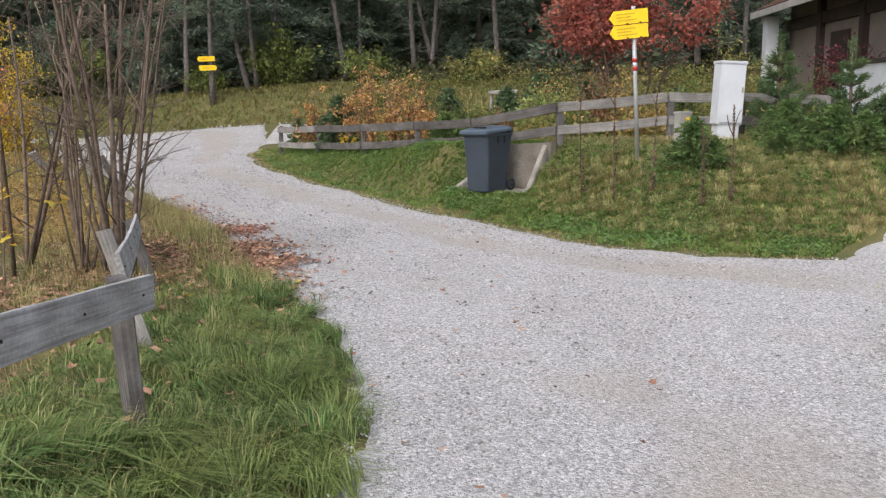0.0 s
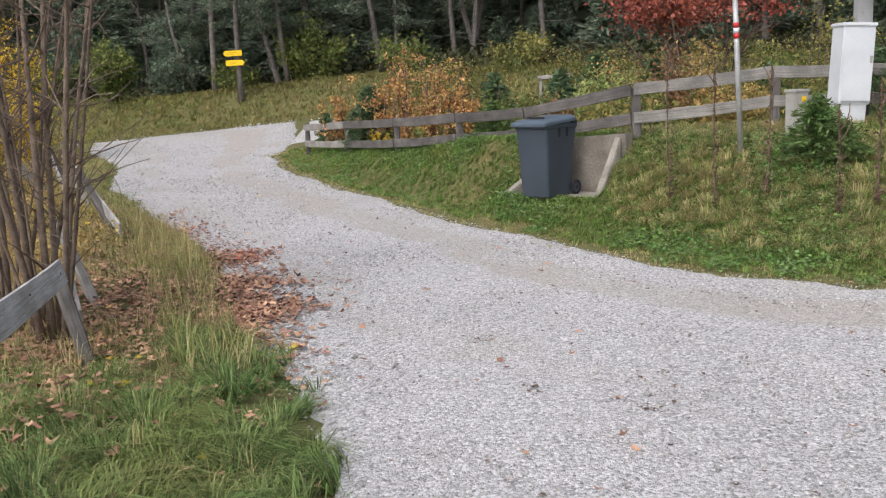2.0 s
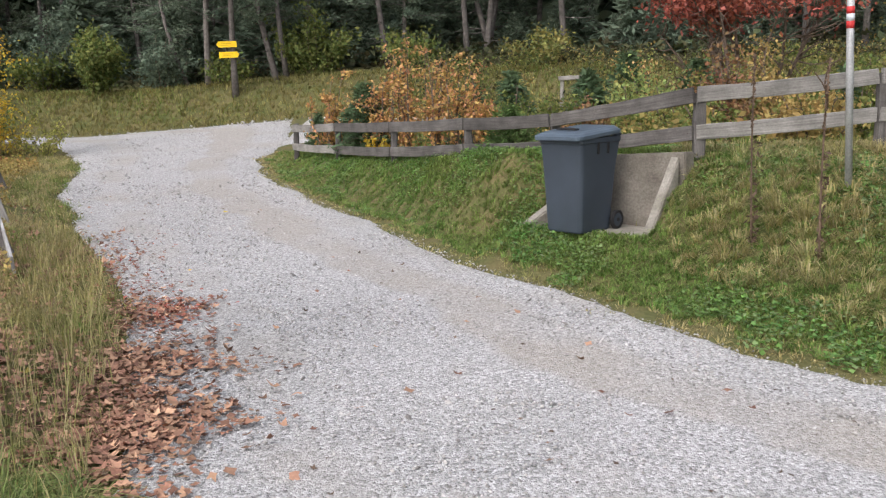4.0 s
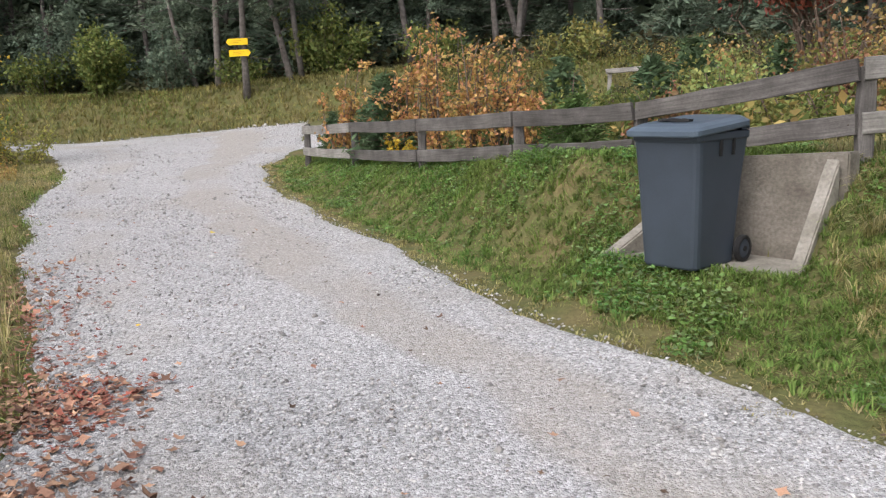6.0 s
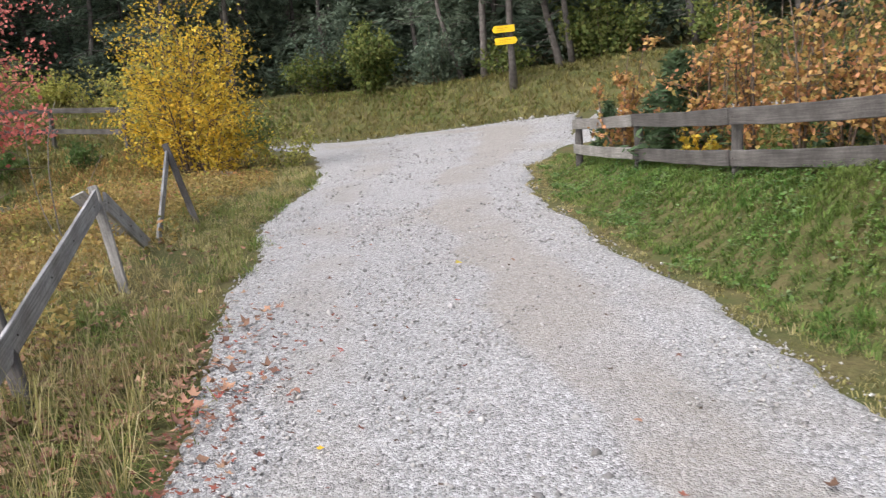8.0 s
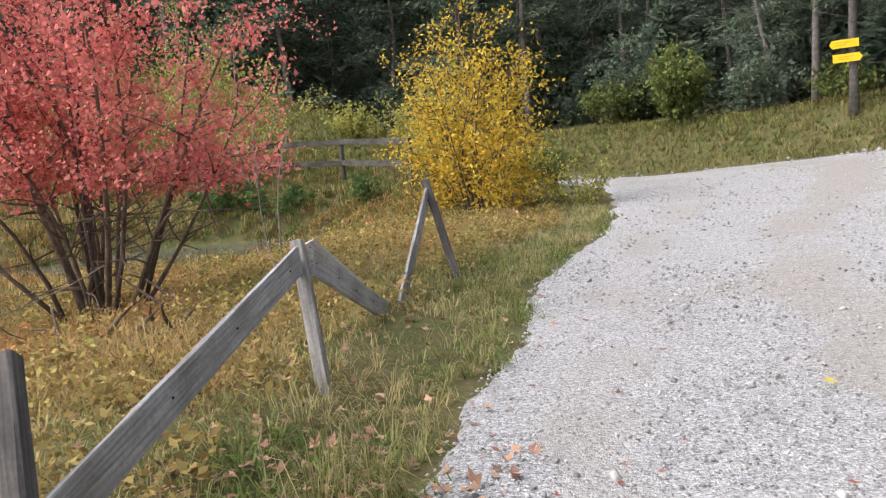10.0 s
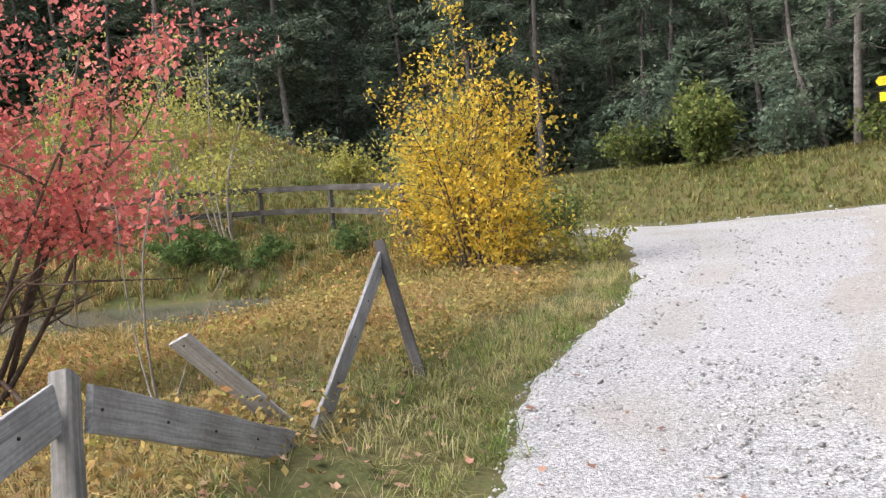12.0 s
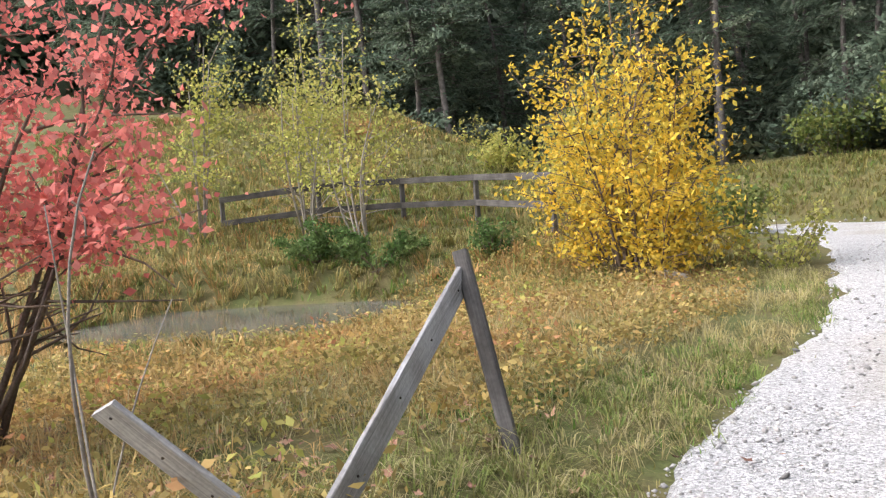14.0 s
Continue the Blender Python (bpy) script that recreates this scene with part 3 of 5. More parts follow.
# ---- trees and shrubs ----
def shrub(name, label, category, loc, tall, wide, mat, leaves, size, stems=9, low=0.15, seed=0, lean=(0, 0), bark=None, long=1.5, twigs=5, thick=0.02, group="", top=0.5, puff=0.16):
    """A leafy bush: stems that fan out from the foot, side twigs, and leaves about them."""
    rng = np.random.default_rng(seed)
    ob = at_base(name, label, category, loc, group)
    tubes, spots = [], []
    for k in range(stems):
        an, rad = rng.uniform(0, 2 * math.pi), math.sqrt(rng.uniform(0, 1)) * wide / 2
        hgt = tall * rng.uniform(0.5, 1.0) * (1 - top * (rad / (wide / 2)) ** 2)
        tip = (math.cos(an) * rad + lean[0], math.sin(an) * rad + lean[1], hgt)
        foot = (math.cos(an) * rad * 0.18, math.sin(an) * rad * 0.18, -0.06)
        w = grow(foot, tip, rng)
        tubes.append(tube_data(w, np.linspace(thick, thick * 0.25, len(w)), 5))
        spots.append(w[1:])
        for j in range(twigs):
            i = rng.integers(1, len(w) - 1)
            f = rng.uniform(0, 1)
            p = w[i] * (1 - f) + w[i + 1] * f
            d = rng.normal(size=3) * np.array([1, 1, 0.5]) + np.array([math.cos(an), math.sin(an), 0.8]) * 0.7
            q = p + d / np.linalg.norm(d) * rng.uniform(0.10, 0.24) * tall * 0.8
            t = grow(p, q, rng, 0.2, 4)
            tubes.append(tube_data(t, np.linspace(thick * 0.4, thick * 0.12, 4), 4))
            spots.append(t)
    v, f = join(tubes)
    part("branch", mesh("branch", v, f, None, True), bark or M_TWIG, ob)
    S = np.concatenate(spots)
    S = S[S[:, 2] > low * tall]
    pick = S[rng.integers(0, len(S), leaves)]
    nxt = pick + rng.normal(size=(leaves, 3)) * puff * np.array([1, 1, 0.8]) * min(1.0, tall / 2)
    nxt[:, 2] = np.maximum(nxt[:, 2], 0.04)
    part("foliage", leaf_mesh("foliage", nxt, size, mat, rng, long), mat, ob)
    return ob


def pine_data(seed, tall, crown_from, lush):
    """Trunk and crown of a forest pine with dead lower branches."""
    rng = np.random.default_rng(seed)
    lean = rng.normal(size=2) * 0.03 + np.array([-0.05, 0])
    hs = np.linspace(-0.3, tall, 12)
    wob = rng.normal(size=2) * 0.25
    path = [(lean[0] * z + wob[0] * math.sin(z / tall * 5), lean[1] * z + wob[1] * math.sin(z / tall * 4), z) for z in hs]
    r0 = 0.0085 * tall + 0.02
    tubes = [tube_data(path, [r0 * (1.25 if z < 0 else 1) * (1 - 0.85 * max(0, z) / tall) for z in hs], 8)]

    def on(z):
        return np.array([np.interp(z, hs, [p[k] for p in path]) for k in range(3)])

    for k in range(18):
        z = rng.uniform(0.7, tall * 0.65)
        an = rng.uniform(0, 2 * math.pi)
        ln = rng.uniform(0.4, 1.8)
        p = on(z)
        q = p + np.array([math.cos(an) * ln, math.sin(an) * ln, rng.uniform(-0.35, 0.3) * ln])
        w = grow(p, q, rng, 0.15, 4)
        tubes.append(tube_data(w, np.linspace(0.022, 0.006, 4), 4))
    cs, ds = [], []
    for k in range(int(46 * lush)):
        f = rng.uniform(0, 1) ** 0.8
        z = tall * (crown_from + (1 - crown_from) * f)
        reach = (0.35 + 2.1 * (1 - f) ** 0.7) * rng.uniform(0.6, 1.1)
        an = rng.uniform(0, 2 * math.pi)
        p = on(z)
        q = p + np.array([math.cos(an) * reach, math.sin(an) * reach, reach * rng.uniform(-0.35, 0.15)])
        w = grow(p, q, rng, 0.1, 5)
        tubes.append(tube_data(w, np.linspace(0.03, 0.006, 5), 4))
        n = int(60 + 25 * reach)
        u = rng.uniform(0.2, 1.0, n)
        c = p + (q - p) * u[:, None] + rng.normal(size=(n, 3)) * np.array([0.20, 0.20, 0.11])
        cs.append(c)
        ds.append(np.repeat([(q - p) / np.linalg.norm(q - p)], n, 0) + np.array([0, 0, -0.25]))
    v, f = join(tubes)
    return mesh("trunk", v, f, M_BARK, True), leaf_mesh("crown", np.concatenate(cs), 0.075, M_NEEDLE, rng, 3.2, 0.4, 0, np.concatenate(ds))


def spruce_data(seed, tall, mat, dense=1.0, wide=0.42):
    """A young spruce: whorls of drooping sprays, narrowing to a leader."""
    rng = np.random.default_rng(seed)
    tubes = [tube_data([(0, 0, -0.1), (0, 0, tall * 0.5), (0.01 * tall, 0, tall)], [0.018 * tall, 0.011 * tall, 0.003], 6)]
    cs, ds = [], []
    rows = int(14 * dense) + 4
    for k in range(rows):
        f = k / rows
        z = tall * (0.04 + 0.93 * f)
        reach = tall * wide * (1 - f) ** 0.85 * 1.0 + 0.04
        for j in range(int(6 + 4 * (1 - f))):
            an = rng.uniform(0, 2 * math.pi)
            rr = reach * rng.uniform(0.7, 1.1)
            p, q = np.array([0, 0, z]), np.array([math.cos(an) * rr, math.sin(an) * rr, z + rr * rng.uniform(-0.15, 0.30)])
            tubes.append(tube_data([p, (p + q) / 2, q], [0.006 * tall, 0.004 * tall, 0.002], 4))
            n = int(10 + 34 * rr)
            u = rng.uniform(0.1, 1.05, n)
            cs.append(p + (q - p) * u[:, None] + rng.normal(size=(n, 3)) * 0.035 * tall ** 0.5)
            ds.append(np.repeat([(q - p) / (np.linalg.norm(q - p) + 1e-6)], n, 0))
    v, f = join(tubes)
    return mesh("trunk", v, f, M_TWIG, True), leaf_mesh("crown", np.concatenate(cs), 0.022 * tall ** 0.5 + 0.008, mat, rng, 4.0, 0.4, 0, np.concatenate(ds))


def dwarf_pine_data(seed):
    """A small open pine: rising branches that end in tufts of long needles."""
    rng = np.random.default_rng(seed)
    tubes = [tube_data([(0, 0, -0.1), (0.01, 0, 0.5), (0, 0.01, 0.98)], [0.022, 0.016, 0.008], 6)]
    cs, ds = [], []

    def tuft(w, n):
        u = rng.uniform(0.35, 1.05, n)
        d = (w[-1] - w[-2]) / np.linalg.norm(w[-1] - w[-2])
        p = w[0] + (w[-1] - w[0]) * u[:, None]
        side = rng.normal(size=(n, 3))
        side /= np.linalg.norm(side, axis=1, keepdims=True)
        cs.append(p + side * 0.028)
        ds.append(d * 0.8 + side)

    tuft(np.array([(0, 0, 0.72), (0, 0, 0.86), (0, 0.01, 1.0)]), 150)
    for k, z in enumerate((0.10, 0.24, 0.40, 0.56, 0.72)):
        for j in range(6):
            an, rr = j * 1.05 + rng.uniform(-0.3, 0.3) + k * 0.5, (0.36 - 0.33 * z) * rng.uniform(0.75, 1.2)
            p = np.array([0, 0, z])
            q = p + np.array([math.cos(an) * rr, math.sin(an) * rr, rr * rng.uniform(0.45, 0.9)])
            w = np.array([p, (p + q) / 2 - np.array([0, 0, 0.10 * rr]), q])
            tubes.append(tube_data(w, [0.011, 0.008, 0.004], 4))
            tuft(w, int(90 + 220 * rr))
    v, f = join(tubes)
    return mesh("trunk", v, f, M_TWIG, True), leaf_mesh("crown", np.concatenate(cs), 0.0065, M_DWARF, rng, 11.0, 0.3, 0, np.concatenate(ds))


def planted(name, label, category, data, loc, turn=0.0, size=1.0, group="", lean=(0, 0)):
    ob = at_base(name, label, category, loc, group)
    ob.rotation_euler = (lean[0], lean[1], turn)
    ob.scale = (size, size, size)
    part("trunk", data[0], None, ob)
    part("crown", data[1], None, ob)
    return ob


def patchy(x, y, s, seed):
    return np.array([noise.noise((a * s, b * s, seed)) for a, b in zip(x, y)])


def forest():
    kinds = [pine_data(10 + k, tall, cf, lush) for k, (tall, cf, lush) in enumerate(((15, 0.16, 1.7), (13, 0.06, 2.0), (16, 0.28, 1.5), (12, 0.08, 1.9), (14, 0.20, 1.5)))]
    lab = "tall pine with bare grey trunk and dark needles"
    placed = []
    # the trunks that stand out at the wood's edge
    for x, y, k, s, ly in ((-15.35, 32.1, 2, 0.8, -0.10), (-14.2, 33.3, 0, 0.85, -0.09), (-13.9, 33.6, 4, 0.8, -0.06), (-17.3, 33.6, 2, 0.85, -0.10), (-10.3, 35.4, 0, 0.9, -0.05), (-18.4, 33.9, 4, 0.7, -0.08),
                           (-7.3, 36.5, 2, 0.8, 0.0), (-6.8, 37.6, 0, 0.9, 0.0), (-1.0, 37.5, 4, 0.8, 0.0), (-3.6, 38.0, 2, 0.9, 0.02), (-29.0, 32.8, 2, 0.9, 0.05), (-30.3, 31.0, 0, 1.0, 0.04), (-35.5, 29.8, 4, 1.0, 0.0)):
        placed.append((x, y))
        planted("pine_tree", lab, "tree", kinds[k], (x, y, h(x, y)), x * 3.1, s, "pines at the wood's edge", (0, ly))
    rng = random.Random(4)
    made = 0
    while made < 150:
        x, y = rng.uniform(-62, 26), rng.uniform(8, 54)
        edge = 35.2 if x > -17 else (34.6 if x > -27.5 else 34.6 + (x + 27.5) * 0.9)
        if y < max(edge, 14 if x < -42 else 0) or y > max(edge, 14) + 17 or any((x - a) ** 2 + (y - b) ** 2 < 2.3 for a, b in placed):
            continue
        placed.append((x, y))
        made += 1
        planted("pine_tree", lab, "tree", kinds[rng.randrange(5)], (x, y, h(x, y)), rng.uniform(0, 6.28), rng.uniform(0.75, 1.15), "pines at the wood's edge", (rng.uniform(-0.03, 0.03), rng.uniform(-0.06, 0.05)))
    # young conifers and low growth that close the wood's foot
    low = [spruce_data(60 + k, 1.0, M_NEEDLE, 1.0, 0.40) for k in range(3)]
    r3, spots = random.Random(9), []
    while len(spots) < 95:
        x, y = r3.uniform(-58, 22), r3.uniform(14, 48)
        edge = 36.3 if x > -17 else (35.6 if x > -27.5 else 35.6 + (x + 27.5) * 0.9)
        if y < max(edge, 16 if x < -42 else 0) or y > max(edge, 16) + 7 or any((x - a) ** 2 + (y - b) ** 2 < 1.6 for a, b in spots):
            continue
        spots.append((x, y))
        planted("wood_spruce", "young dark spruce growing between the pines", "tree", low[len(spots) % 3], (x, y, h(x, y)), r3.uniform(0, 6.28), r3.uniform(1.6, 4.6), "young spruces in the wood")
    rl = np.random.default_rng(61)
    ux, uy = rl.uniform(-58, 24, 90000), rl.uniform(14, 56, 90000)
    ue = np.where(ux > -17, 34.4, np.where(ux > -27.5, 34.0, 34.0 + (ux + 27.5) * 0.9))
    uk = (uy > np.maximum(ue, np.where(ux < -42, 15, 0)) + rl.uniform(0, 0.8, len(ux))) & (uy < ue + 14)
    ux, uy = ux[uk], uy[uk]
    uz = height(ux, uy) + rl.uniform(0, 1, len(ux)) ** 1.6 * (0.25 + 0.75 * np.clip(patchy(ux, uy, 0.5, 3) + 0.5, 0, 1))
    tagged(new("wood_undergrowth", leaf_mesh("wood_undergrowth", np.stack([ux, uy, uz], -1), 0.17, M_UNDER, rl, 1.8, 0.5, 0.3)), "dark bramble and fern growth on the wood's floor", "undergrowth", kind="stuff")
    # the closed wood behind them
    r2 = np.random.default_rng(5)
    n = 90000
    ang = r2.uniform(math.radians(48), math.radians(178), n)
    rad = r2.uniform(56, 72, n)
    x, y = -4 + np.cos(ang) * rad, 4 + np.sin(ang) * rad * 0.95
    z = height(np.clip(x, -90, 90), np.clip(y, -60, 100)) + r2.uniform(0, 19, n)
    tagged(new("far_wood", leaf_mesh("far_wood", np.stack([x, y, z], -1), 0.62, M_NEEDLE, r2, 2.2)), "dense dark conifer wood closing the view", "wood", kind="stuff")


# ---- fences ----
def nail(parent, p, way):
    v, f = tube_data([Vector(p), Vector(p) + Vector(way) * 0.006], [0.007, 0.006], 6)
    part("nail", mesh("nail", v, f), M_BEAM, parent)


def garden_fence():
    f = at_base("garden_fence", "weathered dark timber fence with two rails on low posts", "fence", (0, 0, 0))
    # post place, middle of the upper rail, middle of the lower rail
    line = [(-7.33, 19.47, 1.00, 0.60), (-5.35, 17.0, 1.12, 0.70), (-3.49, 14.66, 1.21, 0.82), (-1.89, 12.97, 1.31, 0.97), (-0.58, 11.92, 1.38, 1.06), (1.05, 10.69, 1.66, 1.28), (2.85, 11.2, 1.80, 1.42), (4.05, 11.7, 1.78, 1.40), (5.6, 12.1, 1.72, 1.34)]
    front = Vector((-0.6, -0.8, 0)) * 0.078
    for k, (x, y, up, lo) in enumerate(line):
        g = h(x, y)
        part("post", beam_bm((x, y, g - 0.15), (x, y + (0.05 if k == 0 else 0), up + (0.10 if k == 0 else 0.02)), 0.11, 0.10, (1, 0.3, 0), 0, 0.008, 5, k), M_WOODD, f)
    for k, (a, b) in enumerate(zip(line[:-1], line[1:])):
        for j, c in ((2, 0.155), (3, 0.150)):
            va, vb = Vector((a[0], a[1], a[j])) + front, Vector((b[0], b[1], b[j])) + front
            d = (vb - va).normalized() * 0.02
            m = M_RAIL if k in (0, 5, 6, 7) else M_WOODD
            part("rail", beam_bm(va + d, vb - d, c, 0.035, sag=0.012, wear=0.005, segs=8, seed=20 + k * 2 + j), m, f)
            for e, s in ((va, 1), (vb, -1)):
                nail(f, e + (vb - va).normalized() * 0.07 * s + front * 0.24, front)


def broken_fence():
    lab = "weathered silver-grey plank fence, broken and leaning over the verge"
    f = at_base("broken_fence", lab, "fence", (-3, 4, 0))
    f.location = (0, 0, 0)
    posts = [((-0.21, -0.53), (-0.27, -0.50, 1.05)), ((-1.15, 1.22), (-1.48, 1.32, 0.98)), ((-2.5, 3.7), (-2.80, 3.85, 0.68)), ((-3.65, 5.4), (-4.1, 5.6, 0.75)), ((-5.68, 8.70), (-6.20, 8.82, 0.97)), ((-7.5, 10.72), (-7.93, 10.86, 1.04)), ((-10.27, 13.94), (-10.66, 13.9, 1.26))]
    for k, ((x, y), top) in enumerate(posts):
        foot = Vector((x, y, h(x, y)))
        d = (Vector(top) - foot).normalized()
        part("post", beam_bm(foot - d * 0.2, top, 0.095, 0.085, (0.8, -0.6, 0), 0, 0.006, 5, 40 + k), M_RAIL if k % 2 else M_WOODD, f)
    planks = [((-0.16, -0.40, 0.965), (0.45, -3.3, 1.31), 0.165, (0, 0, 1)), ((-0.42, -0.22, 1.03), (-2.62, 3.70, 0.68), 0.165, (-0.3, 0.1, 1)),
              ((-7.82, 10.80, 0.95), (-5.1, 8.02, 0.27), 0.17, (-0.35, 0.25, 1)), ((-7.88, 10.92, 0.92), (-9.12, 12.27, 0.24), 0.17, (-0.2, 0.2, 1)), ((-9.20, 12.45, 0.22), (-10.62, 13.88, 1.10), 0.17, (-0.4, 0.4, 1)), ((-9.70, 11.88, 0.86), (-9.62, 12.62, 0.08), 0.17, (0.75, 0.35, 0.35)),
              ((-3.95, 5.45, 0.62), (-3.2, 4.6, 0.10), 0.15, (-0.3, 0.2, 1))]
    for k, (a, b, w, ln) in enumerate(planks):
        p = part("plank", beam_bm(a, b, w, 0.028, ln, 0.03 if k == 1 else 0.0, 0.004, 10, 60 + k), M_WOOD, f)
        va, vb = Vector(a), Vector(b)
        d = vb - va
        side = d.cross(Vector(ln)).normalized()
        if side.x + side.y < 0 and k != 5:
            side = -side
        rr = random.Random(k)
        for j in range(5):
            q = va + d * (0.04 + 0.92 * j / 4 + rr.uniform(-0.02, 0.02)) + side * 0.014
            nail(p, q, side)


def meadow_fence():
    f = at_base("meadow_fence", "old grey two-rail timber fence across the meadow", "fence", (0, 0, 0))
    line = [(-19.9, 20.3, 1.88), (-22.95, 20.3, 2.02), (-24.45, 19.2, 2.08), (-25.6, 17.6, 2.10), (-26.6, 15.6, 1.95)]
    for k, (x, y, z) in enumerate(line):
        part("post", beam_bm((x, y, h(x, y) - 0.2), (x, y, z + 0.06), 0.10, 0.10, (1, 0, 0), 0, 0.006, 4, k), M_WOODD, f)
    for k, (a, b) in enumerate(zip(line[:-1], line[1:])):
        for dz in (0, -0.54):
            part("rail", beam_bm((a[0] + 0.08, a[1] - 0.06, a[2] + dz), (b[0] + 0.08, b[1] - 0.06, b[2] + dz), 0.13, 0.035, seed=80 + k, segs=5), M_WOODD, f)


# ---- bin, niche, signs, boxes ----
def ring_bm(bm, rings):
    """Skins rings of points that have equal counts; closes both ends."""
    vs = [[bm.verts.new(p) for p in r] for r in rings]
    n = len(vs[0])
    for a, b in zip(vs[:-1], vs[1:]):
        for k in range(n):
            bm.faces.new((a[k], a[(k + 1) % n], b[(k + 1) % n], b[k]))
    bm.faces.new(vs[0][::-1])
    bm.faces.new(vs[-1])
    bmesh.ops.recalc_face_normals(bm, faces=bm.faces)
    return bm


def rounded(wx, wy, r, z, cx=0.0, cy=0.0, steps=3):
    out = []
    for sx, sy, a0 in ((1, 1, 0), (-1, 1, 90), (-1, -1, 180), (1, -1, 270)):
        for k in range(steps + 1):
            an = radians(a0 + 90 * k / steps)
            out.append((cx + sx * (wx / 2 - r) + math.cos(an) * r, cy + sy * (wy / 2 - r) + math.sin(an) * r, z))
    return out


def wheel_at(parent, x, y, z):
    w = bmesh.new()
    prof = [(0.072, 0.022), (0.088, 0.024), (0.100, 0.014), (0.100, -0.014), (0.088, -0.024), (0.072, -0.022)]
    rows = [[w.verts.new((x + o, y + math.cos(a) * r, z + math.sin(a) * r)) for r, o in prof] for a in [2 * math.pi * k / 24 for k in range(24)]]
    for k in range(24):
        a, b = rows[k], rows[(k + 1) % 24]
        for j in range(6):
            w.faces.new((a[j], a[(j + 1) % 6], b[(j + 1) % 6], b[j]))
    bmesh.ops.recalc_face_normals(w, faces=w.faces)
    ty = part("wheel", w, M_RUBBER, parent, "black rubber-tyred wheel")
    v, f = tube_data([(x - 0.018, y, z), (x - 0.012, y, z), (x + 0.012, y, z), (x + 0.018, y, z)], [0.05, 0.073, 0.073, 0.05], 20)
    part("rim", mesh("rim", v, f), M_BIN, ty)
    v, f = tube_data([(x - 0.026, y, z), (x + 0.026, y, z)], [0.02, 0.02], 10)
    part("hub", mesh("hub", v, f), M_RUBBER, ty)


def wheelie_bin():
    ob = at_base("wheelie_bin", "anthracite grey plastic wheelie bin with closed lid on a concrete pad", "bin", (-0.13, 10.47, 0.296))
    ob.rotation_euler = (0, 0, radians(-33))
    # local: front is -y, back with the wheels is +y
    b = bmesh.new()
    ring_bm(b, [rounded(0.44, 0.48, 0.05, 0.0, 0, -0.02), rounded(0.46, 0.50, 0.05, 0.02, 0, -0.02), rounded(0.52, 0.58, 0.05, 0.62, 0, -0.01), rounded(0.55, 0.64, 0.045, 0.90, 0, 0.0), rounded(0.555, 0.65, 0.045, 0.91, 0, 0), rounded(0.575, 0.67, 0.05, 0.915, 0, 0), rounded(0.575, 0.67, 0.05, 0.965, 0, 0)])
    body = part("body", b, M_BIN, ob)
    bv = body.modifiers.new("soft", "BEVEL")
    bv.width, bv.segments, bv.angle_limit = 0.008, 2, radians(35)
    lid = bmesh.new()
    ring_bm(lid, [rounded(0.60, 0.70, 0.06, 0.945, 0, -0.04), rounded(0.61, 0.71, 0.06, 0.955, 0, -0.04), rounded(0.61, 0.71, 0.06, 0.985, 0, -0.04), rounded(0.57, 0.66, 0.07, 1.005, 0, -0.035), rounded(0.50, 0.60, 0.08, 1.022, 0, 0.0), rounded(0.40, 0.45, 0.08, 1.030, 0, 0.03)])
    for v in lid.verts:
        v.co.z += (v.co.y + 0.38) * 0.075
    lo = part("lid", lid, M_LID, ob, "closed bluish grey lid")
    part("lid_handle", beam_bm((-0.13, -0.20, 1.052), (0.13, -0.20, 1.052), 0.02, 0.05, (0, 0.1, 1)), M_RUBBER, lo)
    v, f = tube_data([(-0.24, 0.37, 0.985), (0.24, 0.37, 0.985)], [0.016, 0.016], 10)
    part("handle_bar", mesh("handle_bar", v, f, None, True), M_BIN, ob)
    for x in (-0.2, 0.2):
        part("hinge", beam_bm((x, 0.30, 0.985), (x, 0.38, 0.985), 0.05, 0.05, (0, 0, 1)), M_BIN, ob)
    for y in (-0.06, 0.10):
        for s in (-1, 1):
            part("rib", beam_bm((s * 0.279, y, 0.80), (s * 0.284, y, 0.915), 0.022, 0.02, (0, 1, 0)), M_RUBBER, ob)
    for x in (-0.27, 0.27):
        wheel_at(ob, x, 0.27, 0.10)
    v, f = tube_data([(-0.26, 0.27, 0.10), (0.26, 0.27, 0.10)], [0.012, 0.012], 8)
    part("axle", mesh("axle", v, f), M_STEEL, ob)


def slab_bm(corners_low, corners_high):
    bm = bmesh.new()
    ring_bm(bm, [corners_low, corners_high])
    bmesh.ops.bevel(bm, geom=bm.edges[:], offset=0.012, segments=2, affect="EDGES")
    return bm


